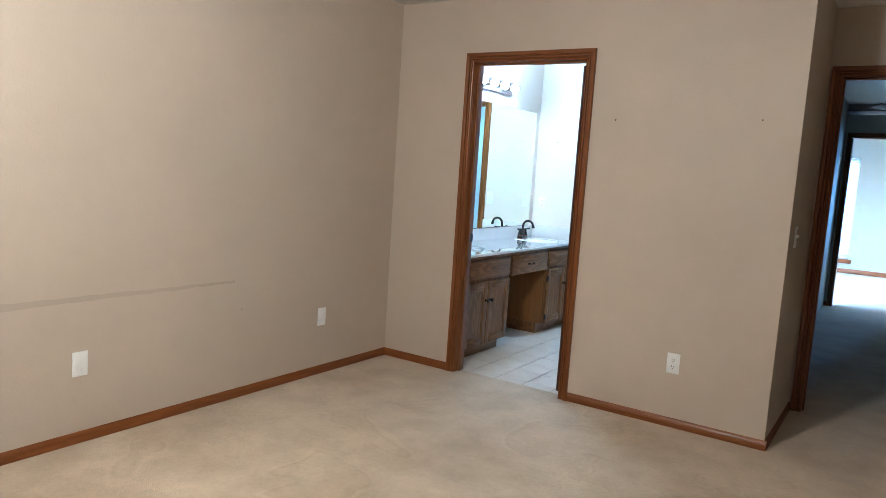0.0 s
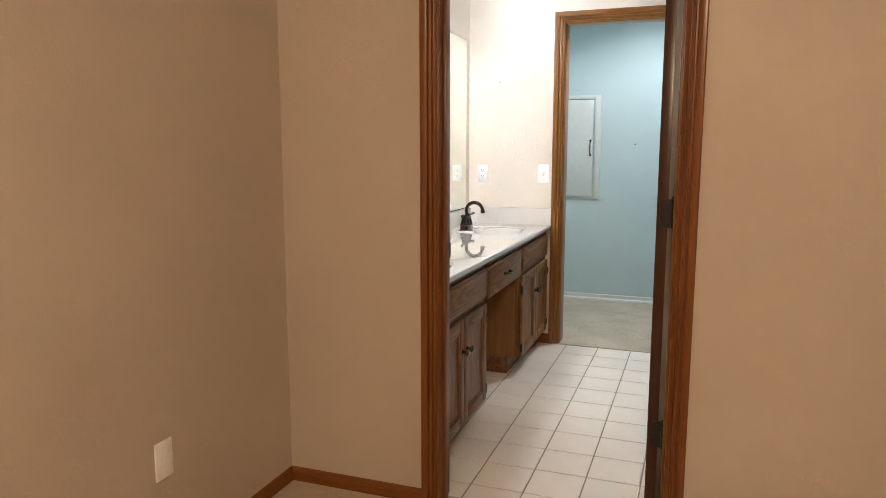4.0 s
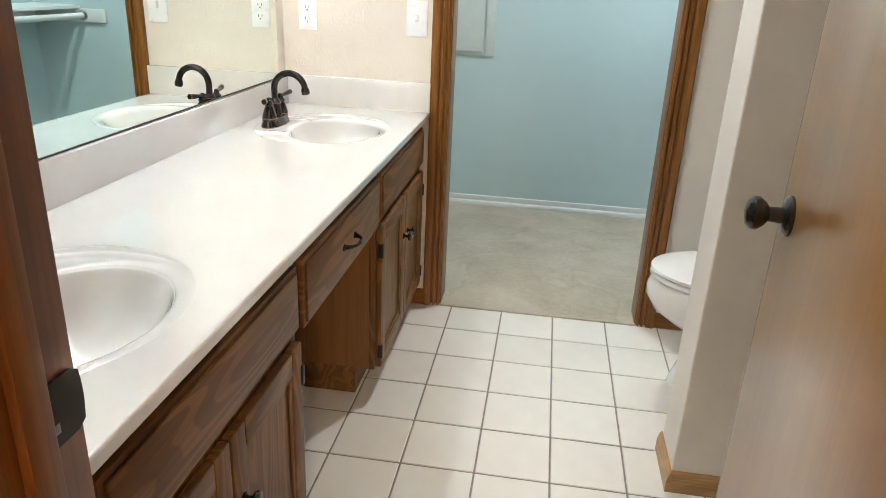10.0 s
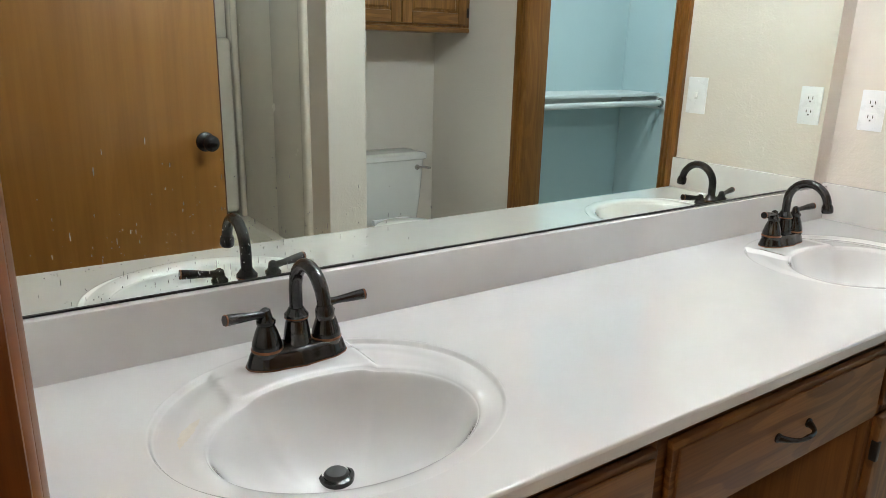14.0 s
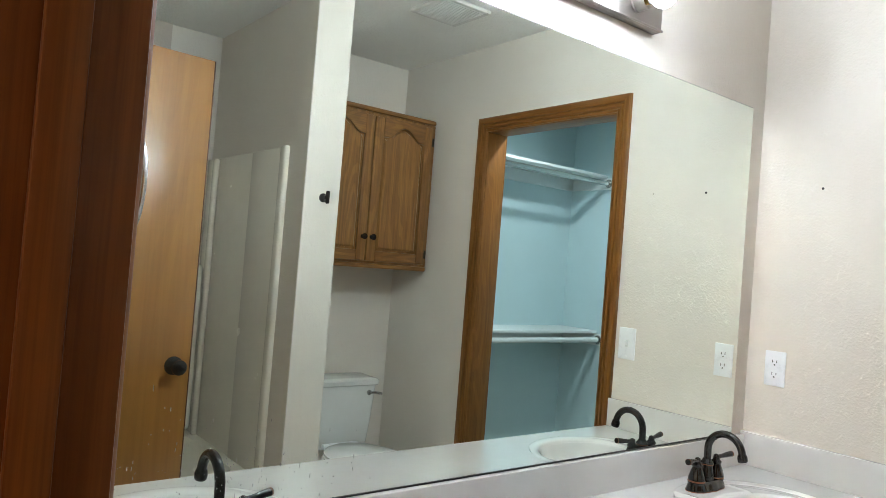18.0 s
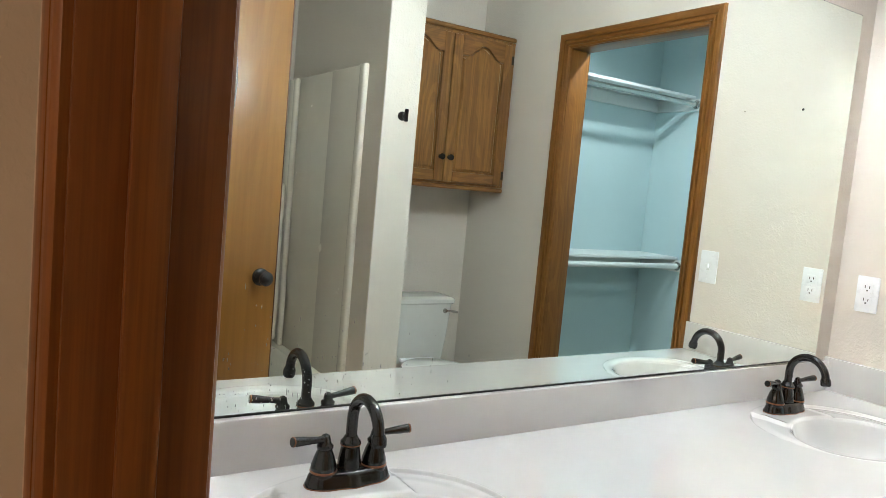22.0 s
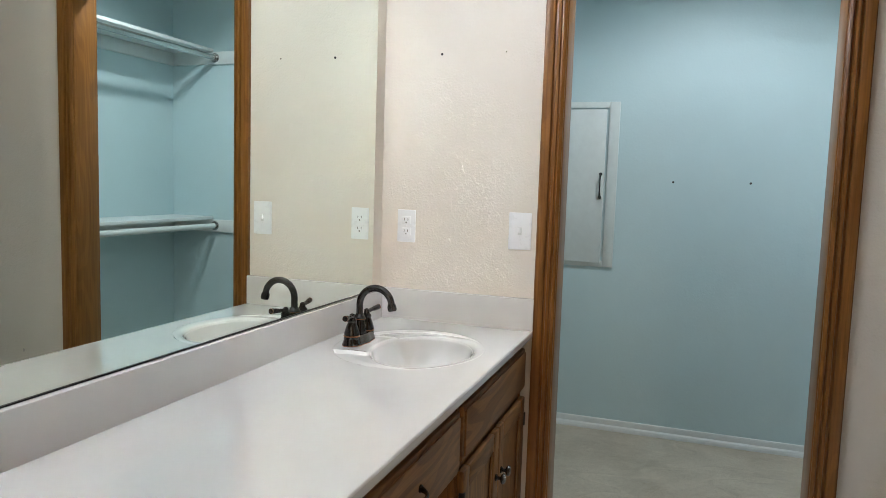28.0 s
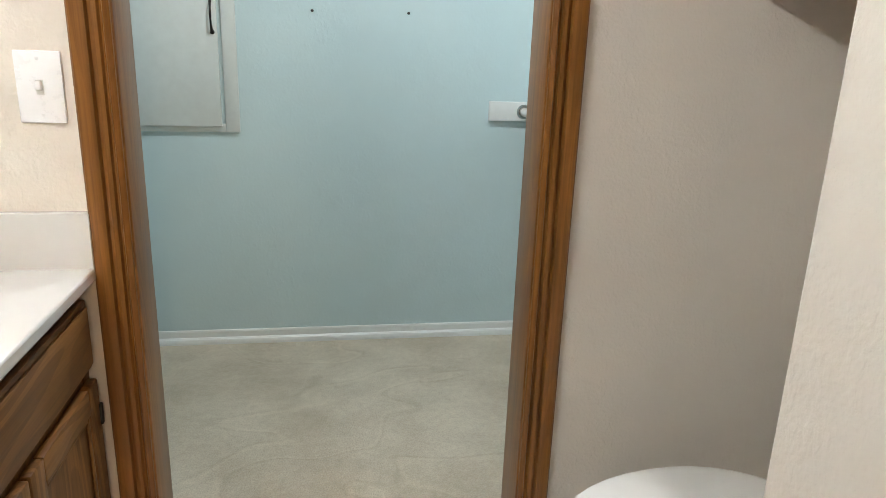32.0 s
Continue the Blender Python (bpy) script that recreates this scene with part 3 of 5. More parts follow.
def panel_door(parent, y0, y1, z0, z1, x_back, x_face, mats, knob_y=None, knob_z=None, hinge_y=None, arch=False):
    """A framed cabinet door facing -x or +x: stiles, rails and a recessed panel; knob and hinges if given."""
    up, along = mats
    f = 1 if x_face > x_back else -1
    w = 0.052
    d = part("cabinet_door", bx(((min(x_back, x_back + f * (0.003 if arch else 0.009)), y0 + w - 0.006, z0 + w - 0.006), (max(x_back, x_back + f * (0.003 if arch else 0.009)), y1 - w + 0.006, z1 - w + 0.006))), up, parent)
    def fr(nm, ya, yb, za, zb, mat):
        part(nm, bx(((min(x_back, x_face), ya, za), (max(x_back, x_face), yb, zb)), bevel=0.0045), mat, d)
    fr("stile", y0, y0 + w, z0, z1, up)
    fr("stile", y1 - w, y1, z0, z1, up)
    fr("rail", y0 + w, y1 - w, z0, z0 + w, along)
    if arch:
        n, ya, yb, zt = 14, y0 + w, y1 - w, z1
        pts = [(0, ya, zt), (0, yb, zt)]
        for k in range(n + 1):
            u = k / n
            s = math.sin(math.pi * min(max((u - 0.12) / 0.76, 0), 1)) ** 1.3
            pts.append((0, yb + (ya - yb) * u, zt - w - 0.045 + 0.062 * s))
        bm = bmesh.new()
        prism(bm, pts, (min(x_back, x_face), 0, 0), (abs(x_face - x_back), 0, 0))
        part("arched_rail", bm, along, d)
        bm = bmesh.new()
        ins = 0.010
        pts = [(0, ya + ins, z0 + w + ins), (0, yb - ins, z0 + w + ins)]
        for k in range(n + 1):
            u = k / n
            s = math.sin(math.pi * min(max((u - 0.12) / 0.76, 0), 1)) ** 1.3
            pts.append((0, yb - ins + (ya - yb + 2 * ins) * u, zt - w - 0.045 - ins + 0.062 * s))
        prism(bm, pts, (x_back, 0, 0), (f * 0.014, 0, 0))
        bmesh.ops.bevel(bm, geom=[e for e in bm.edges if all(abs(v.co.x - x_back - f * 0.014) < 1e-5 for v in e.verts)], offset=0.008, segments=1, affect='EDGES')
        part("raised_panel", bm, up, d)
    else:
        fr("rail", y0 + w, y1 - w, z1 - w, z1, along)
        b = 0.010
        for ya, yb, za, zb, mat in ((y0 + w, y0 + w + b, z0 + w, z1 - w, up), (y1 - w - b, y1 - w, z0 + w, z1 - w, up),
                                    (y0 + w + b, y1 - w - b, z0 + w, z0 + w + b, along), (y0 + w + b, y1 - w - b, z1 - w - b, z1 - w, along)):
            part("panel_bead", bx(((min(x_back + f * 0.010, x_face - f * 0.004), ya, za), (max(x_back + f * 0.010, x_face - f * 0.004), yb, zb)), bevel=0.003), mat, d)
    if knob_y is not None:
        bm = bmesh.new()
        lathe(bm, [(0.010, 0), (0.010, f * 0.003), (0.005, f * 0.006), (0.005, f * 0.014), (0.013, f * 0.018), (0.0155, f * 0.022), (0.014, f * 0.027), (0.006, f * 0.030)], (x_face, knob_y, knob_z), 'x', 18)
        part("knob", bm, BRONZE, d, "dark bronze round knob")
    if hinge_y is not None:
        for hz in (z0 + 0.055, z1 - 0.075):
            part("hinge", bx(((x_face - f * 0.012, hinge_y - 0.006, hz - 0.022), (x_face + f * 0.004, hinge_y + 0.006, hz + 0.022)), bevel=0.002), BLACK, d, "black surface hinge")
    return d


def slab_front(parent, name, y0, y1, z0, z1):
    """A drawer front with a routed, stepped edge."""
    d = part(name, bx(((FF, y0, z0), (DF - 0.006, y1, z1)), bevel=0.003), OAK_Y, parent)
    part("raised_field", bx(((DF - 0.006, y0 + 0.010, z0 + 0.010), (DF, y1 - 0.010, z1 - 0.010)), bevel=0.004), OAK_Y, d)
    return d


VM = (OAK_Z, OAK_Y)


def base_cabinet(y0, y1, label, split):
    th = thing("vanity_cabinet", ((FF + XV) / 2, (y0 + y1) / 2, 0), label, "cabinet", "vanity units")
    t = 0.016
    part("side_panel", bx(((XV, y0, 0.095), (FF - 0.018, y0 + t, 0.757)), bevel=0.001), SIDE_OAK, th)
    part("side_panel", bx(((XV, y1 - t, 0.095), (FF - 0.018, y1, 0.757)), bevel=0.001), SIDE_OAK, th)
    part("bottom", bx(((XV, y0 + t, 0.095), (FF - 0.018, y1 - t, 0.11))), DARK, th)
    part("toe_kick", bx(((XV, y0 + 0.004, 0), (-0.618, y1 - 0.004, 0.094)), bevel=0.002), OAK_Y, th)
    ff = bmesh.new()
    for a, b in (((y0, 0.095), (y0 + 0.038, 0.757)), ((y1 - 0.038, 0.095), (y1, 0.757))):
        box(ff, (FF - 0.018, a[0], a[1]), (FF, b[0], b[1]), 0.001)
    for za, zb in ((0.095, 0.12), (0.555, 0.592), (0.722, 0.757)):
        box(ff, (FF - 0.018, y0 + 0.038, za), (FF, y1 - 0.038, zb), 0.001)
    box(ff, (FF - 0.030, y0 + 0.038, 0.592), (FF - 0.018, y1 - 0.038, 0.715))
    part("face_frame", ff, OAK_Z, th)
    slab_front(th, "false_drawer_front", y0 + 0.014, y1 - 0.014, 0.586, 0.722)
    a, b = y0 + 0.014, y1 - 0.014
    panel_door(th, a, split - 0.003, 0.098, 0.562, FF, DF, VM, split - 0.030, 0.425, a + 0.004)
    panel_door(th, split + 0.003, b, 0.098, 0.562, FF, DF, VM, split + 0.030, 0.425, b - 0.004)
    return th


base_cabinet(YI + 0.10, -1.372, "weathered oak two-door base cabinet under the first basin", -1.712)
part("filler", bx(((FF - 0.018, YI, 0.0), (FF, YI + 0.10, 0.757)), bevel=0.001), OAK_Z, bpy.data.objects["vanity_cabinet"])
base_cabinet(-0.708, -0.012, "weathered oak two-door base cabinet beside the closet doorway", -0.352)

drawer = thing("knee_drawer", (FF - 0.2, -1.04, 0.57), "weathered oak knee-space drawer with a bronze pull", "drawer", "vanity units")
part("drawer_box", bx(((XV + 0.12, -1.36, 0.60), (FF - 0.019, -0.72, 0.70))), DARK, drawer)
rails = bmesh.new()
box(rails, (FF - 0.018, -1.372, 0.722), (FF, -0.708, 0.757), 0.001)
part("rail", rails, OAK_Y, drawer)
part("apron", bx(((FF - 0.018, -1.372, 0.574), (FF - 0.003, -0.708, 0.722)), bevel=0.001), OAK_Y, drawer)
front = slab_front(drawer, "drawer_front", -1.352, -0.722, 0.570, 0.720)


def bow_pull(parent, x, y, z, half, along='y'):
    """A bronze bow handle with flared feet."""
    bm = bmesh.new()
    pts, rad = [], []
    for k in range(17):
        u = -1 + 2 * k / 16
        out = 0.026 * (1 - abs(u) ** 3.2) + 0.001
        pts.append((x + out, y + half * u, z) if along == 'y' else (x, y - out, z + half * u))
        rad.append(0.0036 + 0.0034 * abs(u) ** 4 + 0.0012 * math.exp(-30 * u * u))
    tube(bm, pts, rad, 12)
    for s in (-1, 1):
        if along == 'y':
            lathe(bm, [(0.0085, 0), (0.0085, 0.003), (0.005, 0.006)], (x, y + s * half, z), 'x', 14)
        else:
            lathe(bm, [(0.0085, 0), (0.0085, -0.003), (0.005, -0.006)], (x, y, z + s * half), 'y', 14)
    return part("handle", bm, BRONZE, parent, "dark bronze bow handle")


bow_pull(front, DF, -1.040, 0.646, 0.046)

# ---- countertop with two moulded basins ----
SINKS = (-1.748, -0.404)
SX = -0.772


def smooth01(a, b, v):
    u = np.clip((v - a) / (b - a), 0, 1)
    return u * u * (3 - 2 * u)


BX_C, BA, BB = SX + 0.012, 0.139, 0.185        # bowl centre and half axes
RX_C, RA, RB = -0.800, 0.212, 0.243            # outer edge of the sunk ledge
LEDGE = 0.0078


def ledge_height(x, y):
    """The top without the bowls: flat, with a sunk ledge round each basin and a raised deck for the faucet."""
    z = np.full_like(x, CT_TOP)
    for cy in SINKS:
        ro = np.sqrt(((x - RX_C) / RA) ** 2 + ((y - cy) / RB) ** 2)
        v = np.abs(y - cy + 0.008)
        deck = smooth01(-0.874, -0.886, x) * smooth01(0.119, 0.109, v)
        lip = 0.0022 * np.exp(-((v - 0.106) / 0.008) ** 2) * smooth01(-0.880, -0.895, x) * smooth01(-0.962, -0.945, x)
        depth = LEDGE * smooth01(-0.61, -0.78, x)
        z -= (depth * smooth01(1.0, 0.968, ro) - 0.35 * depth * smooth01(0.955, 0.80, ro)) * (1 - deck)
        z += lip
    edge = np.clip(x - (CT_FRONT - 0.005), 0, 0.005)
    z -= 0.005 - np.sqrt(np.maximum(0.005 ** 2 - edge ** 2, 0))
    return z


def rim_radius(x, y, cy):
    return np.sqrt(((x - RX_C) / RA) ** 2 + ((y - cy) / RB) ** 2)


def basin_mesh(cy):
    """One basin with its ledge: rings from the flat top over the ledge and a rolled lip down to the drain."""
    n = 240
    a = np.linspace(0, 2 * math.pi, n, endpoint=False)
    bx_, by_ = BX_C + BA * np.cos(a), cy + BB * np.sin(a)
    ox, oy = RX_C + 1.045 * RA * np.cos(a), cy + 1.045 * RB * np.sin(a)
    rings = []
    front = 0.5 + 0.5 * np.cos(a)              # the lip is crisp at the back and rolls over softly in front
    roll, drop = 0.07 + 0.15 * front ** 2, 0.0062 + 0.0078 * front ** 2
    for k in range(48):
        u = 1 - k / 47
        x, y = bx_ + (ox - bx_) * u, by_ + (oy - by_) * u
        rr = np.sqrt(((x - BX_C) / BA) ** 2 + ((y - cy) / BB) ** 2)
        z = ledge_height(x, y) - drop * (1 - np.sqrt(1 - np.clip((1 + roll - rr) / roll, 0, 0.995) ** 2)) - 0.0004 * (rim_radius(x, y, cy) > 1.002)
        rings.append((x, y, z))
    zr = rings[-1][2]
    for k in range(1, 27):
        q = math.pi / 2 * (1 - k / 26.5)
        rr = math.sin(q)
        g = 1 - rr ** 3.2
        dz = -0.128 * (g - 0.03 * (1 - math.exp(-g / 0.03)))
        x, y = BX_C + BA * rr * np.cos(a), cy + BB * rr * np.sin(a)
        w = max(0.0, min(1.0, (rr - 0.35) / 0.65))
        rings.append((x, y, zr * w + (CT_TOP - 0.006) * (1 - w) + dz * (1 - 0.16 * np.cos(a) * rr * min(1, -dz / 0.05))))
    bm = bmesh.new()
    loft(bm, [list(zip(x.tolist(), y.tolist(), z.tolist())) for x, y, z in rings], cap=False)
    bm.verts.ensure_lookup_table()
    bm.faces.new(bm.verts[-n:])
    return bm


counter = thing("countertop", (-0.79, -1.07, CT_TOP), "white cultured marble vanity top with two moulded basins", "countertop")
ys = []
y = YI
while y < -0.0005:
    ys.append(y)
    near = min(abs(y - c) for c in SINKS) < 0.29
    y += 0.0032 if near else 0.02
ys.append(0.0)
xs = list(np.arange(XV, CT_FRONT - 0.006, 0.0032)) + list(np.linspace(CT_FRONT - 0.005, CT_FRONT, 6))
gx, gy = np.meshgrid(np.array(xs), np.array(ys))
gz = ledge_height(gx, gy)
inside = np.minimum(rim_radius(gx, gy, SINKS[0]), rim_radius(gx, gy, SINKS[1])).ravel()
verts = np.stack([gx.ravel(), gy.ravel(), gz.ravel()], 1)
nx, ny = len(xs), len(ys)
i, j = np.meshgrid(np.arange(nx - 1), np.arange(ny - 1))
k = (j * nx + i).ravel()
faces = np.stack([k, k + 1, k + 1 + nx, k + nx], 1)
faces = faces[inside[faces].min(axis=1) > 1.010]
me = bpy.data.meshes.new("slab")
me.from_pydata(verts.tolist(), [], faces.tolist())
me.materials.append(MARBLE)
me.shade_smooth()
slab = new("slab", me)
slab.parent, slab.matrix_parent_inverse = counter, Matrix.Translation((0.79, 1.07, -CT_TOP))
part("front_lip", bx(((CT_FRONT - 0.030, YI, 0.757), (CT_FRONT, 0.0, CT_TOP - 0.0048))), MARBLE, counter)
part("backsplash", bx(((XV, YI, CT_TOP - 0.004), (XV + 0.020, -0.020, 0.876)), bevel=0.004), MARBLE, counter)
part("side_splash", bx(((XV, -0.020, CT_TOP - 0.004), (CT_FRONT, -0.001, 0.884)), bevel=0.004), MARBLE, counter)
for cy in SINKS:
    part("basin", basin_mesh(cy), MARBLE, counter, sharp=85)
    bm = bmesh.new()
    lathe(bm, [(0.026, -0.010), (0.026, 0.002), (0.021, 0.004), (0.021, 0.002), (0.019, 0.002)], (-0.820, cy + 0.006, 0.6500), 'z', 24)
    dr = part("drain_ring", bm, BRONZE, counter, "dark bronze drain ring")
    bm = bmesh.new()
    lathe(bm, [(0.004, -0.004), (0.018, 0.001), (0.0185, 0.004), (0.015, 0.0075), (0.003, 0.009)], (-0.820, cy + 0.006, 0.6500), 'z', 22)
    part("stopper", bm, BLACK, dr, "black pop-up stopper")


bm = bmesh.new()
rnd = random.Random(9)
arc = []
for k in range(25):
    q = radians(196 + 24 * k / 24)
    w = 0.0085 * math.sin(math.pi * k / 24) * rnd.uniform(0.75, 1.15)
    arc.append([(BX_C + (BA * g + o) * math.sin(q), SINKS[0] + (BB * g + o) * math.cos(q)) for g, o in ((1.17, -w), (1.17, w))])
for p, q in zip(arc, arc[1:]):
    quad = (p[0], p[1], q[1], q[0])
    hz = ledge_height(np.array([u for u, w in quad]), np.array([w for u, w in quad])) + 0.0004
    bm.faces.new([bm.verts.new((u, w, float(z))) for (u, w), z in zip(quad, hz)])
part("soap_mark", bm, plain("dried_soap", (0.67, 0.628, 0.545), 0.2, vary=0.08, scale=90), counter, "faint yellow dried soap mark")

# ---- faucets ----
def faucet(cy, label):
    x0 = -0.962
    th = thing("faucet", (x0, cy, CT_TOP), label, "faucet", "vanity faucets")
    bm = bmesh.new()
    rings = []
    for z, g in ((0.0, 0.002), (0.004, 0.002), (0.008, 0.0), (0.018, -0.003), (0.024, -0.006), (0.027, -0.010)):
        ring = []
        for q in range(40):
            a = 2 * math.pi * q / 40
            u, v = math.cos(a), math.sin(a)
            # a three-lobed plate: wide ends and a wider middle
            hy = 0.0785 + g
            yy = hy * np.sign(v) * abs(v) ** 0.75
            hx = 0.026 + g + 0.007 * math.exp(-(yy / 0.022) ** 2) + 0.004 * math.exp(-((abs(yy) - 0.0485) / 0.02) ** 2)
            ring.append((x0 + hx * np.sign(u) * abs(u) ** 0.75, cy + yy, CT_TOP + z))
        rings.append(ring)
    loft(bm, rings)
    bp = part("base_plate", bm, BRONZE, th)
    bm = bmesh.new()
    loft(bm, [[(x0 + (px - x0) * k, cy + (py - cy) * k, CT_TOP + h) for px, py, pz in rings[0]] for k, h in ((1.012, 0.0004), (1.014, 0.0016), (1.004, 0.0022))])
    part("trim_edge", bm, COPPER, bp, "worn copper lower edge")
    zt = CT_TOP + 0.020
    bm = bmesh.new()
    lathe(bm, [(0.0215, -0.002), (0.0215, 0.012), (0.019, 0.03), (0.0165, 0.045), (0.0185, 0.048), (0.0185, 0.054), (0.015, 0.058), (0.0115, 0.064)], (x0, cy, zt), 'z', 22)
    col = part("column", bm, BRONZE, th)
    bm = bmesh.new()
    lathe(bm, [(0.0186, 0.0484), (0.0189, 0.0489), (0.0189, 0.0497), (0.0186, 0.0502)], (x0, cy, zt), 'z', 22)
    part("trim_ring", bm, COPPER, col, "worn copper edge ring")
    bm = bmesh.new()
    pts = [(x0, cy, zt + 0.055), (x0, cy, zt + 0.080)]
    rr, cz = 0.051, zt + 0.0925
    for q in range(0, 15):
        a = math.pi - math.radians(176) * q / 14
        pts.append((x0 + rr + rr * math.cos(a), cy, cz + rr * math.sin(a)))
    tube(bm, pts, [0.0102] * (len(pts) - 4) + [0.0101, 0.0100, 0.0099, 0.0098], 18)
    part("spout", bm, BRONZE, th)
    end, prev = Vector(pts[-1]), Vector(pts[-2])
    d = (end - prev).normalized()
    bm = bmesh.new()
    tube(bm, [end - d * 0.004, end + d * 0.002, end + d * 0.012, end + d * 0.016], [0.0112, 0.0132, 0.0132, 0.0115], 18)
    part("aerator", bm, BRONZE, th)
    for s in (-1, 1):
        hy = cy + s * 0.0485
        bm = bmesh.new()
        lathe(bm, [(0.0225, -0.002), (0.0235, 0.006), (0.022, 0.018), (0.0165, 0.036), (0.0125, 0.045), (0.0145, 0.048), (0.0145, 0.052), (0.010, 0.057), (0.009, 0.062), (0.0075, 0.069), (0.003, 0.072)], (x0, hy, zt), 'z', 22)
        h = part("handle_body", bm, BRONZE, th)
        bm = bmesh.new()
        lathe(bm, [(0.0236, 0.0055), (0.0241, 0.0068), (0.0241, 0.0082), (0.0232, 0.0095)], (x0, hy, zt), 'z', 22)
        part("trim_ring", bm, COPPER, h, "worn copper edge ring")
        bm = bmesh.new()
        p0 = Vector((x0, hy, zt + 0.062))
        dirv = Vector((0.16, s * 1.0, 0.10)).normalized()
        tube(bm, [p0, p0 + dirv * 0.018, p0 + dirv * 0.030, p0 + dirv * 0.045, p0 + dirv * 0.060, p0 + dirv * 0.066], [0.0075, 0.0058, 0.0065, 0.0078, 0.0085, 0.0078], 14)
        part("lever", bm, BRONZE, h)
        bm = bmesh.new()
        tube(bm, [p0 + dirv * 0.0625, p0 + dirv * 0.0632, p0 + dirv * 0.0645, p0 + dirv * 0.0652], [0.0083, 0.0087, 0.0086, 0.0078], 14)
        part("lever_tip", bm, COPPER, h, "worn copper lever end")
    return th


fl = "oil-rubbed bronze two-handle gooseneck faucet on the vanity top"
f0 = faucet(-1.736, fl)
copy_thing(f0, Matrix.Translation((-0.962, -0.404, CT_TOP)))

# ---- mirror ----
mir = thing("mirror", (XM, -1.08, 0.879), "large frameless wall mirror above the vanity, water-spotted", "mirror")
part("glass", bx(((XV + 0.001, YI + 0.03, 0.8795), (XM, -0.080, 1.942)), bevel=0.0015), MIRROR, mir, smooth=False)
part("bottom_channel", bx(((XV, YI + 0.03, 0.8765), (XM + 0.0010, -0.079, 0.8795)), bevel=0.0005), BLACK, mir, "thin dark channel under the glass")
part("edge_backing", bx(((XV, YI + 0.029, 0.8775), (XV + 0.0035, -0.0785, 1.9435))), SLOT, mir)
spots = bmesh.new()
rnd = random.Random(5)
for _ in range(260):
    yy, zz = rnd.gauss(-1.84, 0.15), 0.886 + abs(rnd.gauss(0, 0.085))
    if YI + 0.05 < yy < -1.2:
        stretch = rnd.choice((1, 1, 1.3, 2, 4, 7))
        r = rnd.uniform(0.0003, 0.0009)
        ring = [(XM + 0.0003, yy + r * math.cos(a) * rnd.uniform(0.7, 1.2), zz + r * stretch * math.sin(a) * rnd.uniform(0.7, 1.4)) for a in [k * math.pi / 4 for k in range(8)]]
        spots.faces.new([spots.verts.new(p) for p in ring])
WATER = plain("dried_water", (0.85, 0.86, 0.84), 0.7)
WATER.node_tree.nodes["Principled BSDF"].inputs["Alpha"].default_value = 0.4
tagged(part("water_spots", spots, WATER, mir, "dried white water spots"), kind="stuff")

# ---- light bar ----
BULBS = [-0.757 - 0.172 * k for k in range(4)]
bar = thing("vanity_light", (XV, -1.015, 2.03), "dark bronze vanity light bar with lit globe bulbs", "wall lamp")
BL, BR = BULBS[-1] - 0.105, -0.640
part("back_plate", bx(((XV, BL, 2.035), (XV + 0.030, BR, 2.140)), bevel=0.004), BAR_METAL, bar)
part("bottom_lip", bx(((XV + 0.030, BL, 2.035), (XV + 0.036, BR, 2.041)), bevel=0.002), BAR_METAL, bar)
part("top_lip", bx(((XV + 0.030, BL, 2.134), (XV + 0.036, BR, 2.140)), bevel=0.002), BAR_METAL, bar)
GR, GC = 0.033, 0.082          # globe radius, and its centre off the plate
for by in BULBS:
    bm = bmesh.new()
    lathe(bm, [(0.027, 0.0), (0.027, 0.004), (0.024, 0.006), (0.024, 0.036), (0.0225, 0.038), (0.021, 0.036), (0.020, 0.012), (0.012, 0.010)], (XV + 0.030, by, 2.085), 'x', 22)
    sk = part("socket", bm, BAR_METAL, bar)
    bm = bmesh.new()
    dome = [(GR * math.sin(radians(a)), GC + GR * math.cos(radians(a))) for a in (142, 132, 122, 112, 101, 90, 78, 66, 54, 42, 30, 18, 6)]
    lathe(bm, dome, (XV + 0.030, by, 2.085), 'x', 22)
    cb = bmesh.new()
    lathe(cb, [(0.0135, 0.044), (0.0150, 0.050)] + [(GR * math.sin(radians(a)), GC + GR * math.cos(radians(a))) for a in (150, 142.5)], (XV + 0.030, by, 2.085), 'x', 22)
    part("bulb_neck", cb, PLATE, sk, "white frosted bulb neck")
    nb = bmesh.new()
    lathe(nb, [(0.0130, 0.010), (0.0130, 0.030), (0.0138, 0.033), (0.0130, 0.036), (0.0138, 0.040), (0.0132, 0.045)], (XV + 0.030, by, 2.085), 'x', 16)
    part("bulb_base", nb, BRASS, sk, "brass screw base")
    part("bulb", bm, BULB, sk, "lit frosted globe bulb")


# ---- towel ring ----
TRX, TRZ = -0.89, 1.425
ring = thing("towel_ring", (TRX, YI, TRZ + 0.07), "satin metal towel ring on the wall beside the vanity", "towel ring")
bm = bmesh.new()
lathe(bm, [(0.026, 0), (0.026, 0.005), (0.017, 0.012), (0.010, 0.022), (0.010, 0.100), (0.013, 0.109), (0.007, 0.114)], (TRX, YI, TRZ + 0.071), 'y', 20)
part("post", bm, CHROME, ring)
bm = bmesh.new()
tube(bm, [(TRX + 0.070 * math.sin(2 * math.pi * q / 40), YI + 0.105, TRZ + 0.070 * math.cos(2 * math.pi * q / 40)) for q in range(41)], 0.0060, 14)
part("ring", bm, CHROME, ring)


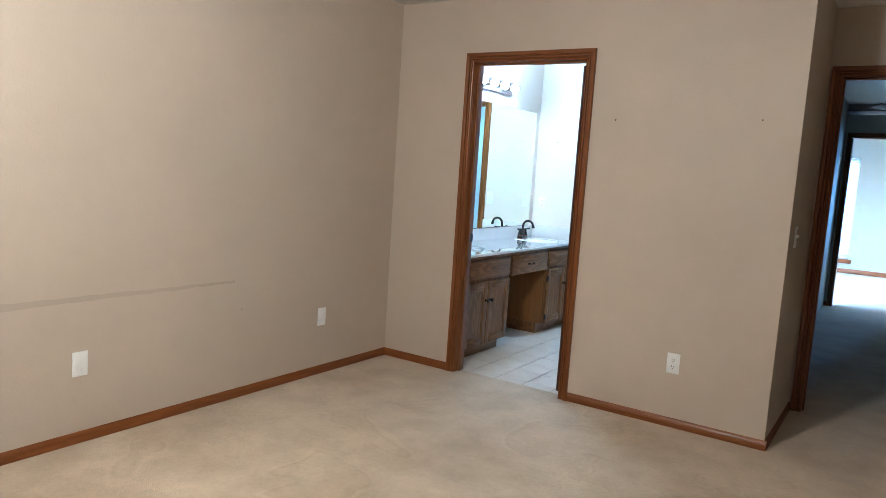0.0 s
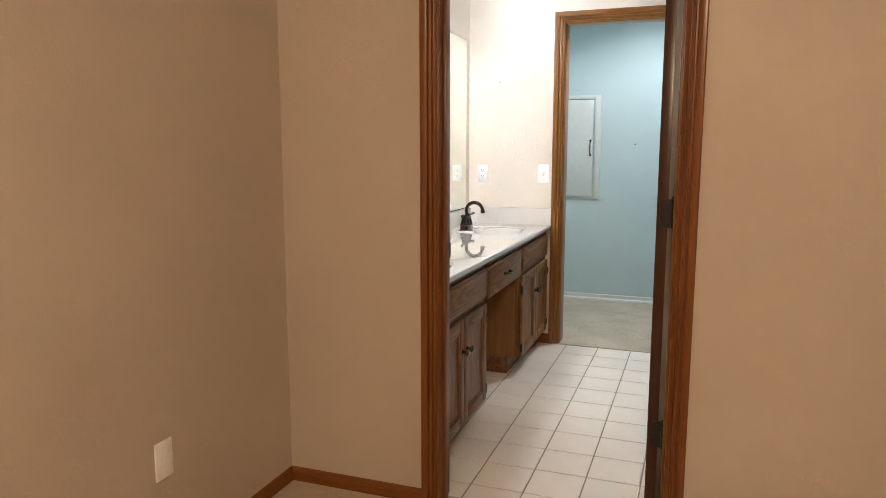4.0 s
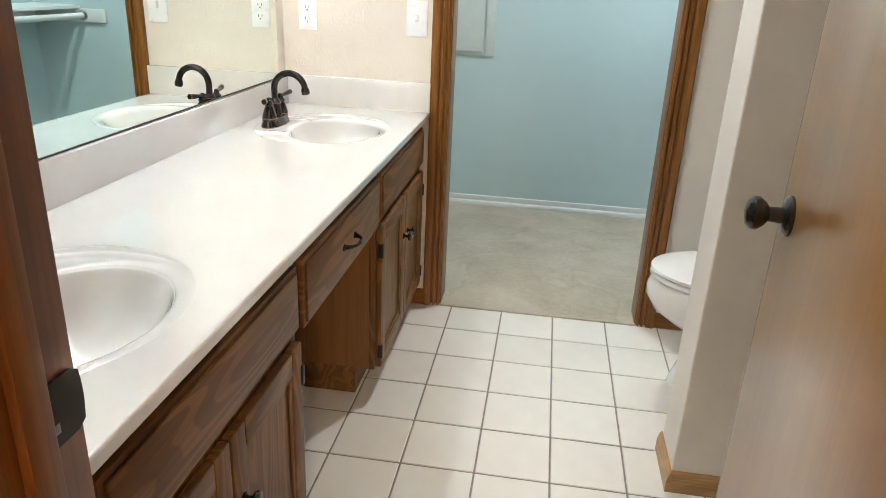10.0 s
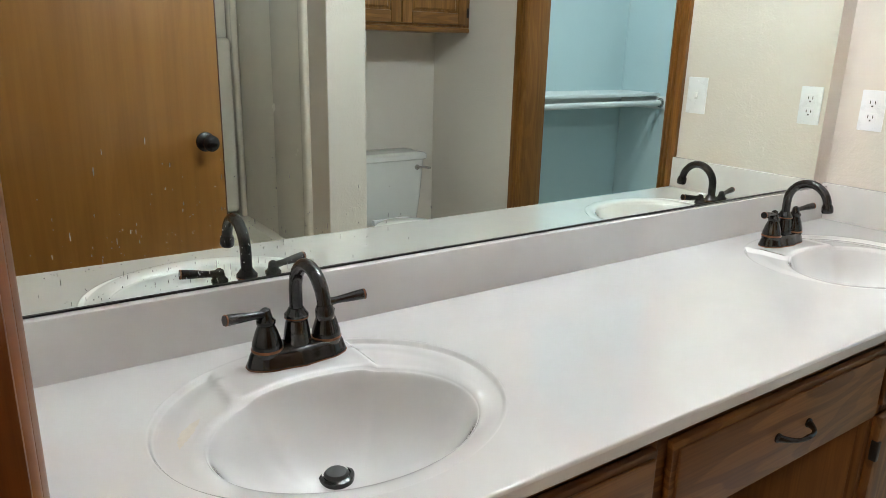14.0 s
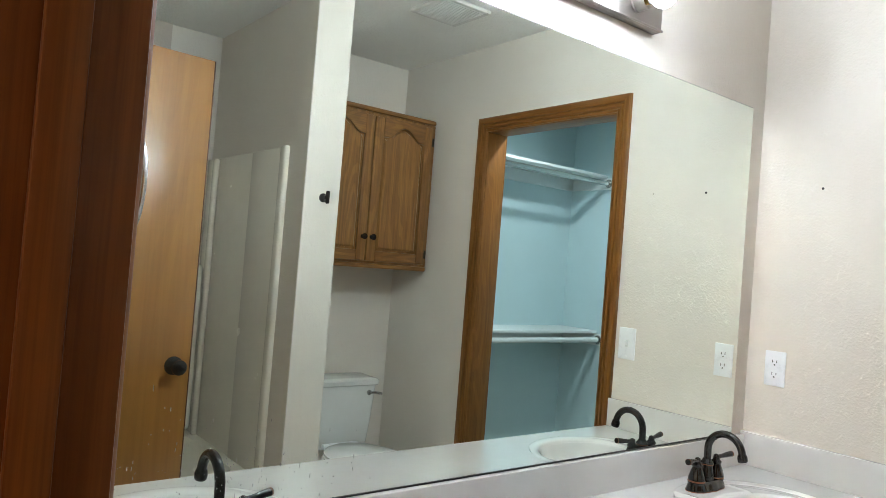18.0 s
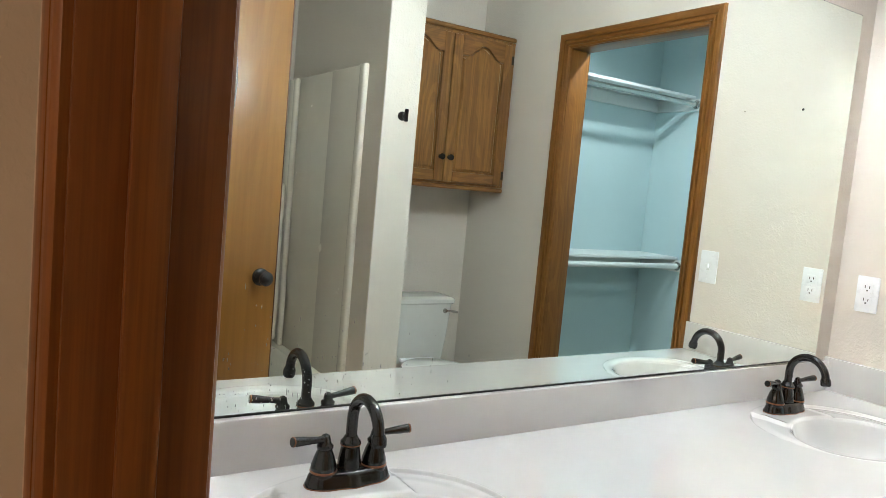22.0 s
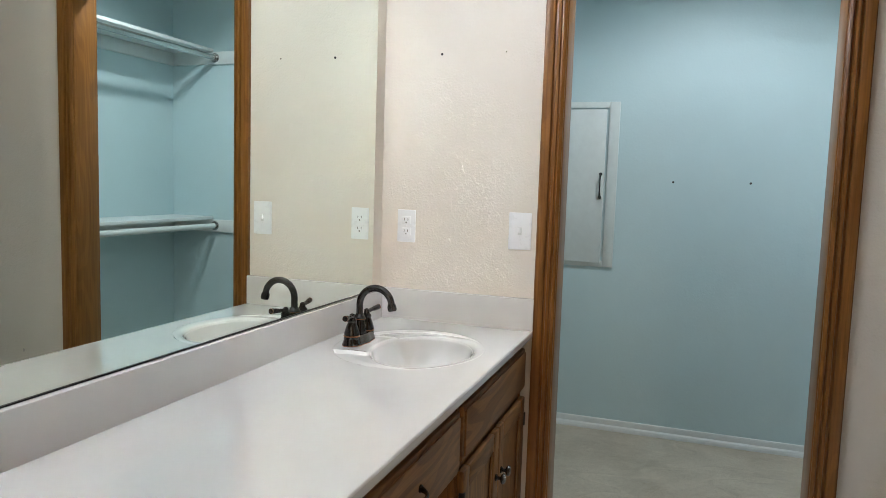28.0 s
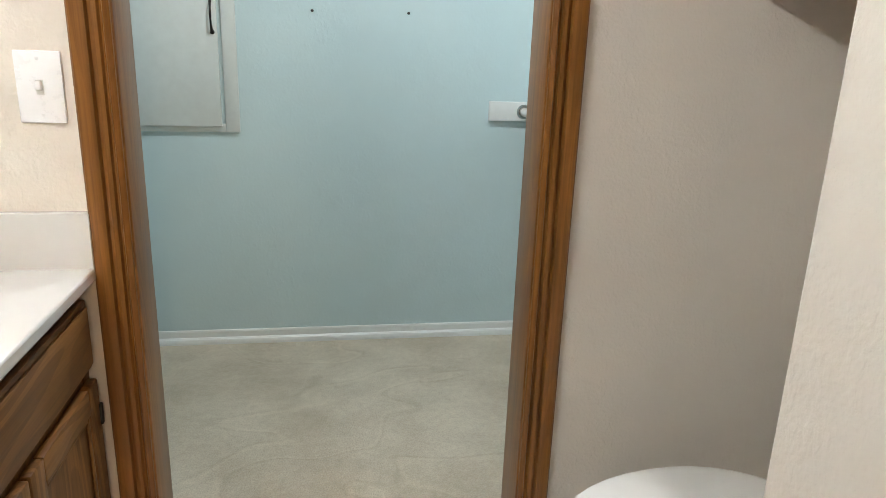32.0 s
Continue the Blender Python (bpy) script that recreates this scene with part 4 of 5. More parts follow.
# ---- plates ----
def wall_plate(name, at, normal, label, kind, w=0.035, h=0.057):
    """A cover plate on a wall: at is its centre; normal is the axis it faces."""
    n = Vector(normal)
    s = Vector((0, 0, 1)).cross(n)
    th = thing(name, at, label, "switch" if kind == "switch" else "outlet")
    m = Matrix.Translation(at) @ Matrix((s, Vector((0, 0, 1)), n)).transposed().to_4x4()

    def put(nm, boxes, mat, par, bevel=0.0):
        bm = bx(*boxes, bevel=bevel)
        bmesh.ops.transform(bm, matrix=m, verts=bm.verts)
        return part(nm, bm, mat, par)
    p = put("plate", [((-w, -h, 0), (w, h, 0.0055))], PLATE, th, 0.003)
    for v in (-0.0485, 0.0485) if kind == "switch" else (0.0,):
        put("screw", [((-0.0026, v - 0.0026, 0.005), (0.0026, v + 0.0026, 0.0064))], PLATE, p, 0.001)
    if kind == "outlet":
        for v in (-0.0195, 0.0195):
            f = put("receptacle", [((-0.0165, v - 0.0135, 0.005), (0.0165, v + 0.0135, 0.0075))], PLATE, p, 0.004)
            f_z = 0.0079
            put("slot", [((-0.0078, v - 0.001, 0.007), (-0.0056, v + 0.008, f_z)), ((0.0054, v - 0.001, 0.007), (0.0076, v + 0.007, f_z)), ((-0.0022, v - 0.0095, 0.007), (0.0022, v - 0.005, f_z))], SLOT, p)
    elif kind == "switch":
        put("toggle", [((-0.005, -0.004, 0.005), (0.005, 0.012, 0.017))], PLATE, p, 0.002)
        put("slot", [((-0.0062, -0.0125, 0.0052), (0.0062, 0.0125, 0.006))], WHITE, p)
    elif kind == "jack":
        put("jack", [((-0.006, -0.006, 0.005), (0.006, 0.006, 0.008))], PLATE, p, 0.002)
    return th


wall_plate("wall_outlet", (-0.983, 0.0, 1.101), (0, -1, 0), "white duplex outlet above the vanity side splash", "outlet", 0.0335, 0.056)
wall_plate("light_switch", (-0.582, 0.0, 1.103), (0, -1, 0), "white toggle light switch beside the closet doorway", "switch", 0.038, 0.061)
wall_plate("wall_outlet", (BX, -2.903, 0.376), (1, 0, 0), "white cover plate low on the tan bedroom wall", "jack")
wall_plate("wall_outlet", (BX, -4.465, 0.375), (1, 0, 0), "white blank cover plate low on the bedroom wall", "blank")
wall_plate("wall_outlet", (0.970, YB, 0.367), (0, -1, 0), "white duplex outlet low on the bedroom wall", "outlet")
wall_plate("light_switch", (RX, -2.0, 1.12), (1, 0, 0), "white toggle switch beside the hall doorway", "switch")


def screw_hole(x, y, z, normal, r=0.005):
    bm = bmesh.new()
    s = -1 if min(normal) < 0 else 1
    lathe(bm, [(r, 0), (r, s * 0.0015), (r * 0.5, s * 0.003)], (x, y, z), 'y' if normal[1] else 'x', 10)
    return tagged(finish("wall_anchor", bm, BLACK if r > 0.004 else CHROME), "small dark screw anchor sunk in the wall", "screw", "wall anchors")


for hx, hz, r in ((-0.872, 1.68, 0.0042), (-0.652, 1.682, 0.0026)):
    screw_hole(hx, 0, hz, (0, -1, 0), r)
for hx, hz in ((0.508, 1.700), (1.287, 1.712)):
    screw_hole(hx, YB, hz, (0, -1, 0), 0.0042)

# ---- bathroom door ----
# edges darker than the leaf: the weak light there is put into the stain
EDGE_WOOD = wood("door_edge_dim_stain", (0.095, 0.032, 0.011), (0.05, 0.017, 0.006), 'z')
leaf = thing("door", (0.262, -2.125, 0.012), "open flush brown-varnished wooden bathroom door", "door")
TURN = Matrix.Translation((0.235, -2.117, 0)) @ Matrix.Rotation(radians(-5.0), 4, 'Z')


def on_door(bm):
    bmesh.ops.transform(bm, matrix=TURN, verts=bm.verts)
    return bm


dl = part("leaf", on_door(bx(((0, 0.0045, 0.012), (0.035, 0.7415, 2.030)), bevel=0.0008)), DOOR_WOOD, leaf)
for ya, yb in ((0.0, 0.0045), (0.7415, 0.746)):
    part("edge_band", on_door(bx(((0.0003, ya, 0.012), (0.0347, yb, 2.030)), bevel=0.0008)), EDGE_WOOD, dl, "dark red-brown door edge")
for s, x in ((-1, 0.0), (1, 0.035)):
    bm = bmesh.new()
    lathe(bm, [(0.033, 0), (0.033, s * 0.004), (0.028, s * 0.009), (0.013, s * 0.012), (0.012, s * 0.032), (0.020, s * 0.038), (0.027, s * 0.048), (0.027, s * 0.056), (0.020, s * 0.064), (0.008, s * 0.067)], (x, 0.683, 0.915), 'x', 26)
    part("knob", on_door(bm), BRONZE, dl, "dark bronze round door knob")
part("latch_plate", on_door(bx(((0.006, 0.7445, 0.887), (0.029, 0.7475, 0.943)))), BRONZE, dl)
for hz in (0.335, 1.066, 1.80):
    bm = bmesh.new()
    rr = 0.014
    outline = [(0.047, hz - 0.045), (0.047, hz + 0.045)]
    outline += [(0.012 + rr - rr * math.sin(radians(k * 15)), hz + 0.045 - rr + rr * math.cos(radians(k * 15))) for k in range(7)]
    outline += [(0.012 + rr - rr * math.cos(radians(k * 15)), hz - 0.045 + rr - rr * math.sin(radians(k * 15))) for k in range(7)]
    prism(bm, [(u, -0.0025, w) for u, w in outline], (0, 0, 0), (0, 0.0022, 0))
    h = part("hinge", on_door(bm), BLACK, dl, "black butt hinge")
    bm = bmesh.new()
    for za, zb in ((-0.046, -0.0285), (-0.0275, -0.010), (-0.009, 0.009), (0.010, 0.0275), (0.0285, 0.046)):
        lathe(bm, [(0.0062, za), (0.0068, za + 0.0006), (0.0068, zb - 0.0006), (0.0062, zb)], (0.052, -0.006, hz), 'z', 12)
    lathe(bm, [(0.0045, 0.046), (0.0075, 0.049), (0.0045, 0.053)], (0.052, -0.006, hz), 'z', 12)
    part("knuckle", on_door(bm), BLACK, h)
    for u, w in ((0.031, 0.031), (0.022, 0.0), (0.031, -0.031)):
        bm = bmesh.new()
        lathe(bm, [(0.0042, -0.0024), (0.0042, -0.0032), (0.002, -0.0036)], (u, 0, hz + w), 'y', 12)
        part("screw", on_door(bm), BLACK, h)
    part("jamb_leaf", bx(((DR - 0.0022, YI - 0.016, hz - 0.045), (DR - 0.0003, YI - 0.001, hz + 0.045))), BLACK, bpy.data.objects["door_1"], "black hinge leaf on the jamb")
bm = bmesh.new()
zs = 0.913
edge = [(-2.160, zs - 0.0285), (-2.163, zs - 0.024), (-2.163, zs + 0.024), (-2.160, zs + 0.0285), (-2.126, zs + 0.0285), (-2.117, zs + 0.023), (-2.1155, zs + 0.010), (-2.115, zs), (-2.1155, zs - 0.010), (-2.117, zs - 0.023), (-2.126, zs - 0.0285)]
prism(bm, [(DL + 0.0003, yy, zz) for yy, zz in edge], (0, 0, 0), (0.0024, 0, 0))
sp = part("strike_plate", bm, BLACK, bpy.data.objects["door_1"], "black latch strike plate")
part("latch_hole", bx(((DL + 0.0022, -2.158, zs - 0.017), (DL + 0.0030, -2.147, zs - 0.008)), bevel=0.0003), NICKEL, sp)

# ---- tub and surround ----
tub = thing("bathtub", (0.9, (YI + PY0) / 2, 0), "off-white one-piece tub with moulded shower surround", "bathtub")
TX0, TX1, TZ = 0.50, XT, 0.40
Y0, Y1 = YI + 0.002, PY0 + 0.010     # the surround is let into the partition
part("apron", bx(((TX0, Y0, 0), (TX0 + 0.03, Y1, TZ - 0.02)), bevel=0.01), ACRYLIC, tub)


def round_rect(xa, xb, ya, yb, r, z, n=6):
    pts = []
    for cx, cy, a0 in ((xb - r, yb - r, 0), (xa + r, yb - r, 90), (xa + r, ya + r, 180), (xb - r, ya + r, 270)):
        for q in range(n + 1):
            a = radians(a0 + 90 * q / n)
            pts.append((cx + r * math.cos(a), cy + r * math.sin(a), z))
    return pts


bm = bmesh.new()
loft(bm, [round_rect(TX0 - 0.008, TX1 - 0.001, Y0, Y1, 0.02, TZ - 0.045), round_rect(TX0 - 0.012, TX1 - 0.001, Y0, Y1, 0.02, TZ - 0.02), round_rect(TX0 - 0.004, TX1 - 0.001, Y0, Y1, 0.02, TZ),
          round_rect(TX0 + 0.07, TX1 - 0.07, Y0 + 0.07, Y1 - 0.07, 0.12, TZ), round_rect(TX0 + 0.085, TX1 - 0.085, Y0 + 0.085, Y1 - 0.085, 0.11, TZ - 0.02),
          round_rect(TX0 + 0.13, TX1 - 0.13, Y0 + 0.15, Y1 - 0.13, 0.1, 0.09)], cap=False)
bm.faces.new([bm.verts.new(p) for p in round_rect(TX0 + 0.13, TX1 - 0.13, Y0 + 0.15, Y1 - 0.13, 0.1, 0.09)])
part("basin", bm, ACRYLIC, tub)
SZ = 1.80
part("end_panel", bx(((TX0, Y1 - 0.022, TZ), (TX1 - 0.022, Y1, SZ)), bevel=0.008), ACRYLIC, tub)
part("end_panel", bx(((TX0, Y0, TZ), (TX1 - 0.022, Y0 + 0.022, SZ)), bevel=0.008), ACRYLIC, tub)
part("back_panel", bx(((TX1 - 0.024, Y0, TZ), (TX1 - 0.001, Y1, SZ)), bevel=0.008), ACRYLIC, tub)
for ya, yb in ((Y1 - 0.031, Y1), (Y0, Y0 + 0.040)):
    part("front_flange", bx(((TX0 - 0.025, ya, TZ - 0.02), (TX0 + 0.030, yb, SZ + 0.004)), bevel=0.012, seg=3), ACRYLIC, tub, "rounded off-white front edge")
part("soap_ledge", bx(((TX1 - 0.12, Y1 - 0.20, TZ + 0.02), (TX1 - 0.023, Y1 - 0.045, 1.26)), bevel=0.025, seg=3), ACRYLIC, tub)
part("corner_rib", bx(((TX1 - 0.15, Y1 - 0.048, TZ), (TX1 - 0.112, Y1 - 0.021, SZ - 0.002)), bevel=0.011, seg=3), ACRYLIC, tub)
part("corner_cove", bx(((TX1 - 0.113, Y1 - 0.04, TZ), (TX1 - 0.023, Y1 - 0.021, SZ - 0.002)), bevel=0.006), ACRYLIC, tub)
part("front_panel", bx(((TX0 + 0.02, Y1 - 0.0245, TZ), (0.83, Y1 - 0.021, SZ - 0.004)), bevel=0.0015), ACRYLIC, tub)

# ---- toilet ----
TY = -0.415
toilet = thing("toilet", (0.68, TY, 0), "white two-piece porcelain toilet with closed lid in the nook", "toilet")


def egg(cx, length_f, length_b, half, z, n=36, sq=1.0):
    pts = []
    for q in range(n):
        a = 2 * math.pi * q / n
        u, v = math.cos(a), math.sin(a)
        pts.append((cx + (length_b if u > 0 else length_f) * np.sign(u) * abs(u) ** sq, TY + half * np.sign(v) * abs(v) ** sq, z))
    return pts


bm = bmesh.new()
loft(bm, [egg(0.63, 0.248, 0.25, 0.114, 0.0), egg(0.63, 0.242, 0.25, 0.110, 0.03), egg(0.63, 0.215, 0.25, 0.100, 0.10), egg(0.62, 0.190, 0.26, 0.102, 0.165), egg(0.60, 0.185, 0.27, 0.116, 0.205),
          egg(0.57, 0.215, 0.27, 0.148, 0.240), egg(0.56, 0.262, 0.27, 0.174, 0.280), egg(0.56, 0.287, 0.27, 0.188, 0.322), egg(0.56, 0.288, 0.27, 0.188, 0.350), egg(0.56, 0.280, 0.27, 0.184, 0.374), egg(0.56, 0.264, 0.265, 0.173, 0.385)])
part("bowl", bm, PORCELAIN, toilet)
bm = bmesh.new()
loft(bm, [egg(0.56, 0.278, 0.22, 0.183, 0.386), egg(0.56, 0.285, 0.22, 0.188, 0.392), egg(0.56, 0.285, 0.22, 0.188, 0.400), egg(0.56, 0.278, 0.22, 0.183, 0.404)])
part("seat", bm, PORCELAIN, toilet)
bm = bmesh.new()
loft(bm, [egg(0.56, 0.278, 0.225, 0.182, 0.405), egg(0.56, 0.286, 0.225, 0.189, 0.411), egg(0.56, 0.284, 0.225, 0.187, 0.419), egg(0.56, 0.26, 0.215, 0.165, 0.4245), egg(0.56, 0.12, 0.12, 0.07, 0.427)])
part("lid", bm, PORCELAIN, toilet)
bm = bmesh.new()
loft(bm, [round_rect(0.855, 1.035, TY - 0.20, TY + 0.20, 0.035, 0.375), round_rect(0.848, 1.037, TY - 0.215, TY + 0.215, 0.035, 0.50), round_rect(0.840, 1.038, TY - 0.228, TY + 0.228, 0.035, 0.690)])
tank = part("tank", bm, PORCELAIN, toilet)
bm = bmesh.new()
loft(bm, [round_rect(0.836, 1.040, TY - 0.232, TY + 0.232, 0.03, 0.691), round_rect(0.828, 1.044, TY - 0.240, TY + 0.240, 0.032, 0.698), round_rect(0.828, 1.044, TY - 0.240, TY + 0.240, 0.032, 0.717), round_rect(0.838, 1.040, TY - 0.230, TY + 0.230, 0.03, 0.726), round_rect(0.87, 1.02, TY - 0.2, TY + 0.2, 0.03, 0.729)])
part("tank_lid", bm, PORCELAIN, toilet)
bm = bmesh.new()
lathe(bm, [(0.013, 0), (0.013, -0.006), (0.008, -0.012)], (0.841, TY + 0.175, 0.655), 'x', 16)
tube(bm, [(0.832, TY + 0.180, 0.655), (0.826, TY + 0.200, 0.656), (0.824, TY + 0.225, 0.652), (0.824, TY + 0.245, 0.648)], [0.006, 0.006, 0.0075, 0.006], 12)
part("flush_lever", bm, CHROME, tank, "chrome flush lever")
part("hinge_bar", bx(((0.785, TY - 0.10, 0.392), (0.812, TY + 0.10, 0.418)), bevel=0.006), PLATE, toilet)

# ---- cabinet above the toilet ----
CY0, CY1, CZ0, CZ1, CXF = -0.785, -0.012, 1.306, 2.115, 0.745
cab = thing("wall_cabinet", (0.9, -0.4, CZ0), "golden oak wall cabinet with two arched doors above the toilet", "cabinet")
part("body", bx(((CXF + 0.02, CY0, CZ0 + 0.02), (XN, CY1, CZ1 - 0.02)), bevel=0.002), TOILET_OAK_Z, cab)
part("bottom_rail", bx(((CXF - 0.006, CY0 - 0.004, CZ0), (XN, CY1, CZ0 + 0.024)), bevel=0.008, seg=3), TOILET_OAK_Y, cab)
part("crown", bx(((CXF - 0.010, CY0 - 0.006, CZ1 - 0.026), (XN, CY1, CZ1)), bevel=0.010, seg=3), TOILET_OAK_Y, cab)
bm = bmesh.new()
for a, b in ((CY0, CY0 + 0.032), (CY1 - 0.036, CY1)):
    box(bm, (CXF + 0.002, a, CZ0 + 0.024), (CXF + 0.02, b, CZ1 - 0.026), 0.001)
for a, b in ((CZ0 + 0.024, CZ0 + 0.05), (CZ1 - 0.06, CZ1 - 0.026)):
    box(bm, (CXF + 0.002, CY0 + 0.032, a), (CXF + 0.02, CY1 - 0.036, b), 0.001)
part("face_frame", bm, TOILET_OAK_Z, cab)
mid = (CY0 + CY1) / 2 - 0.003
TM = (TOILET_OAK_Z, TOILET_OAK_Y)
panel_door(cab, CY0 + 0.022, mid - 0.003, CZ0 + 0.036, CZ1 - 0.044, CXF + 0.001, CXF - 0.018, TM, mid - 0.026, 1.462, None, arch=True)
panel_door(cab, mid + 0.003, CY1 - 0.026, CZ0 + 0.036, CZ1 - 0.044, CXF + 0.001, CXF - 0.018, TM, mid + 0.026, 1.462, CY1 - 0.024, arch=True)

# ---- robe hook and exhaust grille ----
hook = thing("robe_hook", (PX, -0.884, 1.586), "dark bronze robe hook on the partition end", "hook")
bm = bmesh.new()
lathe(bm, [(0.019, 0), (0.019, -0.004), (0.015, -0.010), (0.011, -0.014), (0.008, -0.026), (0.010, -0.034)], (PX, -0.884, 1.586), 'x', 22)
part("post", bm, BRONZE, hook)
bm = bmesh.new()
tube(bm, [(PX - 0.039, -0.884, 1.562), (PX - 0.038, -0.884, 1.567), (PX - 0.037, -0.884, 1.578), (PX - 0.037, -0.884, 1.595), (PX - 0.038, -0.884, 1.609), (PX - 0.039, -0.884, 1.614)], [0.006, 0.0085, 0.0085, 0.0085, 0.0085, 0.006], 14)
part("knob_bar", bm, BRONZE, hook)

holder = thing("paper_holder", (0.425, PY1, 0.672), "black toilet paper holder on the partition wall", "paper holder")
bm = bmesh.new()
lathe(bm, [(0.020, 0), (0.020, 0.004), (0.012, 0.009), (0.008, 0.012)], (0.425, PY1, 0.668), 'y', 18)
part("rosette", bm, BLACK, holder)
bm = bmesh.new()
tube(bm, [(0.425, PY1 + 0.008, 0.668), (0.424, PY1 + 0.024, 0.671), (0.421, PY1 + 0.036, 0.677), (0.418, PY1 + 0.045, 0.684)], [0.0055, 0.0055, 0.005, 0.004], 12)
part("arm", bm, BLACK, holder)

vent = thing("ceiling_vent", (0.125, -0.447, H), "off-white louvred exhaust fan grille in the ceiling", "vent")
part("frame", bx(((0.0, -0.572, H - 0.016), (0.25, -0.552, H)), ((0.0, -0.342, H - 0.016), (0.25, -0.322, H)), ((0.0, -0.552, H - 0.016), (0.022, -0.342, H)), ((0.228, -0.552, H - 0.016), (0.25, -0.342, H)), bevel=0.004), VENT, vent)
part("backing", bx(((0.022, -0.552, H - 0.004), (0.228, -0.342, H - 0.001))), SLOT, vent)
for q in range(14):
    xx = 0.030 + 0.0142 * q
    part("slat", bx(((xx, -0.552, H - 0.015), (xx + 0.008, -0.342, H - 0.006)), bevel=0.001), VENT, vent)

# ---- closet ----
pan = thing("access_panel", (-0.72, YC, 0.85), "pale painted wooden access panel door on the blue closet wall", "panel")
PL, PR, PB, PT = -1.03, -0.412, 0.852, 1.682
for a, b in (((PL, PB), (PL + 0.05, PT)), ((PR - 0.05, PB), (PR, PT)), ((PL + 0.05, PB), (PR - 0.05, PB + 0.03)), ((PL + 0.05, PT - 0.03), (PR - 0.05, PT))):
    part("frame_board", bx(((a[0], YC - 0.012, a[1]), (b[0], YC, b[1])), bevel=0.002), PANEL, pan)
pd = part("panel_door", bx(((PL + 0.02, YC - 0.026, PB + 0.022), (PR - 0.062, YC - 0.012, PT - 0.038)), bevel=0.003), PANEL, pan)
bow_pull(pd, -0.490, YC - 0.026, 1.264, 0.058, 'z')
for hx, hz in ((-0.142, 1.292), (0.208, 1.296)):
    screw_hole(hx, YC, hz, (0, -1, 0), 0.0055)


def closet_shelf(z, label):
    th = thing("closet_shelf", (0.84, 0.75, z), label, "shelf", "closet shelves")
    part("board", bx(((0.690, 0.117, z), (XC, YC, z + 0.018)), bevel=0.002), WHITE, th)
    for ya, yb in ((YC - 0.018, YC), (0.116, 0.134)):
        part("cleat", bx(((0.528, ya, z - 0.075), (XC - 0.018, yb, z - 0.001)), bevel=0.002), WHITE, th)
    part("wall_cleat", bx(((XC - 0.018, 0.116, z - 0.075), (XC, YC, z - 0.001)), bevel=0.002), WHITE, th)
    bm = bmesh.new()
    tube(bm, [(0.665, 0.134, z - 0.038), (0.665, YC - 0.018, z - 0.038)], 0.0165, 16)
    part("rod", bm, CHROME if z > 1.5 else WHITE, th, "round hanging rod")
    for yy, s in ((YC - 0.018, -1), (0.134, 1)):
        bm = bmesh.new()
        lathe(bm, [(0.028, 0), (0.028, s * 0.003), (0.021, s * 0.004), (0.021, s * 0.016)], (0.665, yy, z - 0.038), 'y', 18)
        part("rod_socket", bm, CHROME, th, "metal rod socket")
    return th


closet_shelf(1.998, "white painted upper closet shelf with a hanging rod")
closet_shelf(0.985, "white painted lower closet shelf with a hanging rod")

# ---- bedroom wall scuff ----
bm = bmesh.new()
pts, n = [], 60
rnd = random.Random(2)
top, low = [], []
for q in range(n + 1):
    u = q / n
    yy = -3.60 - 2.2 * u
    top.append((BX + 0.0006, yy, 0.675 + 0.022 * u + rnd.uniform(-0.003, 0.003)))
    low.append((BX + 0.0006, yy, 0.662 - 0.010 * u + rnd.uniform(-0.003, 0.003)))
for q in range(n):
    bm.faces.new([bm.verts.new(p) for p in (top[q], top[q + 1], low[q + 1], low[q])])
tagged(finish("wall_scuff", bm, paint("grey_scuff", (0.50, 0.43, 0.36), relief=0.2, stain=0.10)), "long faint grey rub mark across the tan wall", "scuff")

for yy, zz in ((-3.61, 0.667), (-3.685, 0.668), (-3.755, 0.668), (-3.55, 0.508)):
    screw_hole(BX, yy, zz, (1, 0, 0), 0.0032)

# ---- far room ----
win = thing("window_1", ((WX0 + WX1) / 2, 8.1, WZ0), "tall bright window behind white horizontal blinds", "window", kind="structure")
for a, b in (((WX0, WZ0), (WX0 + 0.04, WZ1)), ((WX1 - 0.04, WZ0), (WX1, WZ1)), ((WX0 + 0.04, WZ0), (WX1 - 0.04, WZ0 + 0.04)), ((WX0 + 0.04, WZ1 - 0.04), (WX1 - 0.04, WZ1))):
    part("window_frame", bx(((a[0], 8.16, a[1]), (b[0], 8.20, b[1])), bevel=0.004), WHITE, win)
part("window_sill", bx(((WX0 - 0.06, 8.05, WZ0 - 0.09), (WX1 + 0.05, 8.10, WZ0 - 0.02)), bevel=0.006), TRIM_X, win)
structure("backdrop", bx(((WX0 - 1.5, 8.9, -0.5), (WX1 + 1.5, 8.92, 3.2))), DAYLIGHT, "pale daylight outside the window", "backdrop")
bl = thing("window_blind", ((WX0 + WX1) / 2, 8.13, WZ1), "white slatted horizontal window blind, half open", "blind")
part("head_rail", bx(((WX0 + 0.01, 8.11, WZ1 - 0.06), (WX1 - 0.01, 8.15, WZ1)), bevel=0.004), BLINDS, bl)
slat_bm = bx(((WX0 + 0.02, -0.024, -0.0015), (WX1 - 0.02, 0.024, 0.0015)))
bmesh.ops.transform(slat_bm, matrix=Matrix.Rotation(radians(38), 4, 'X'), verts=slat_bm.verts)
bmesh.ops.translate(slat_bm, vec=(0, 8.13, WZ0 + 0.05), verts=slat_bm.verts)
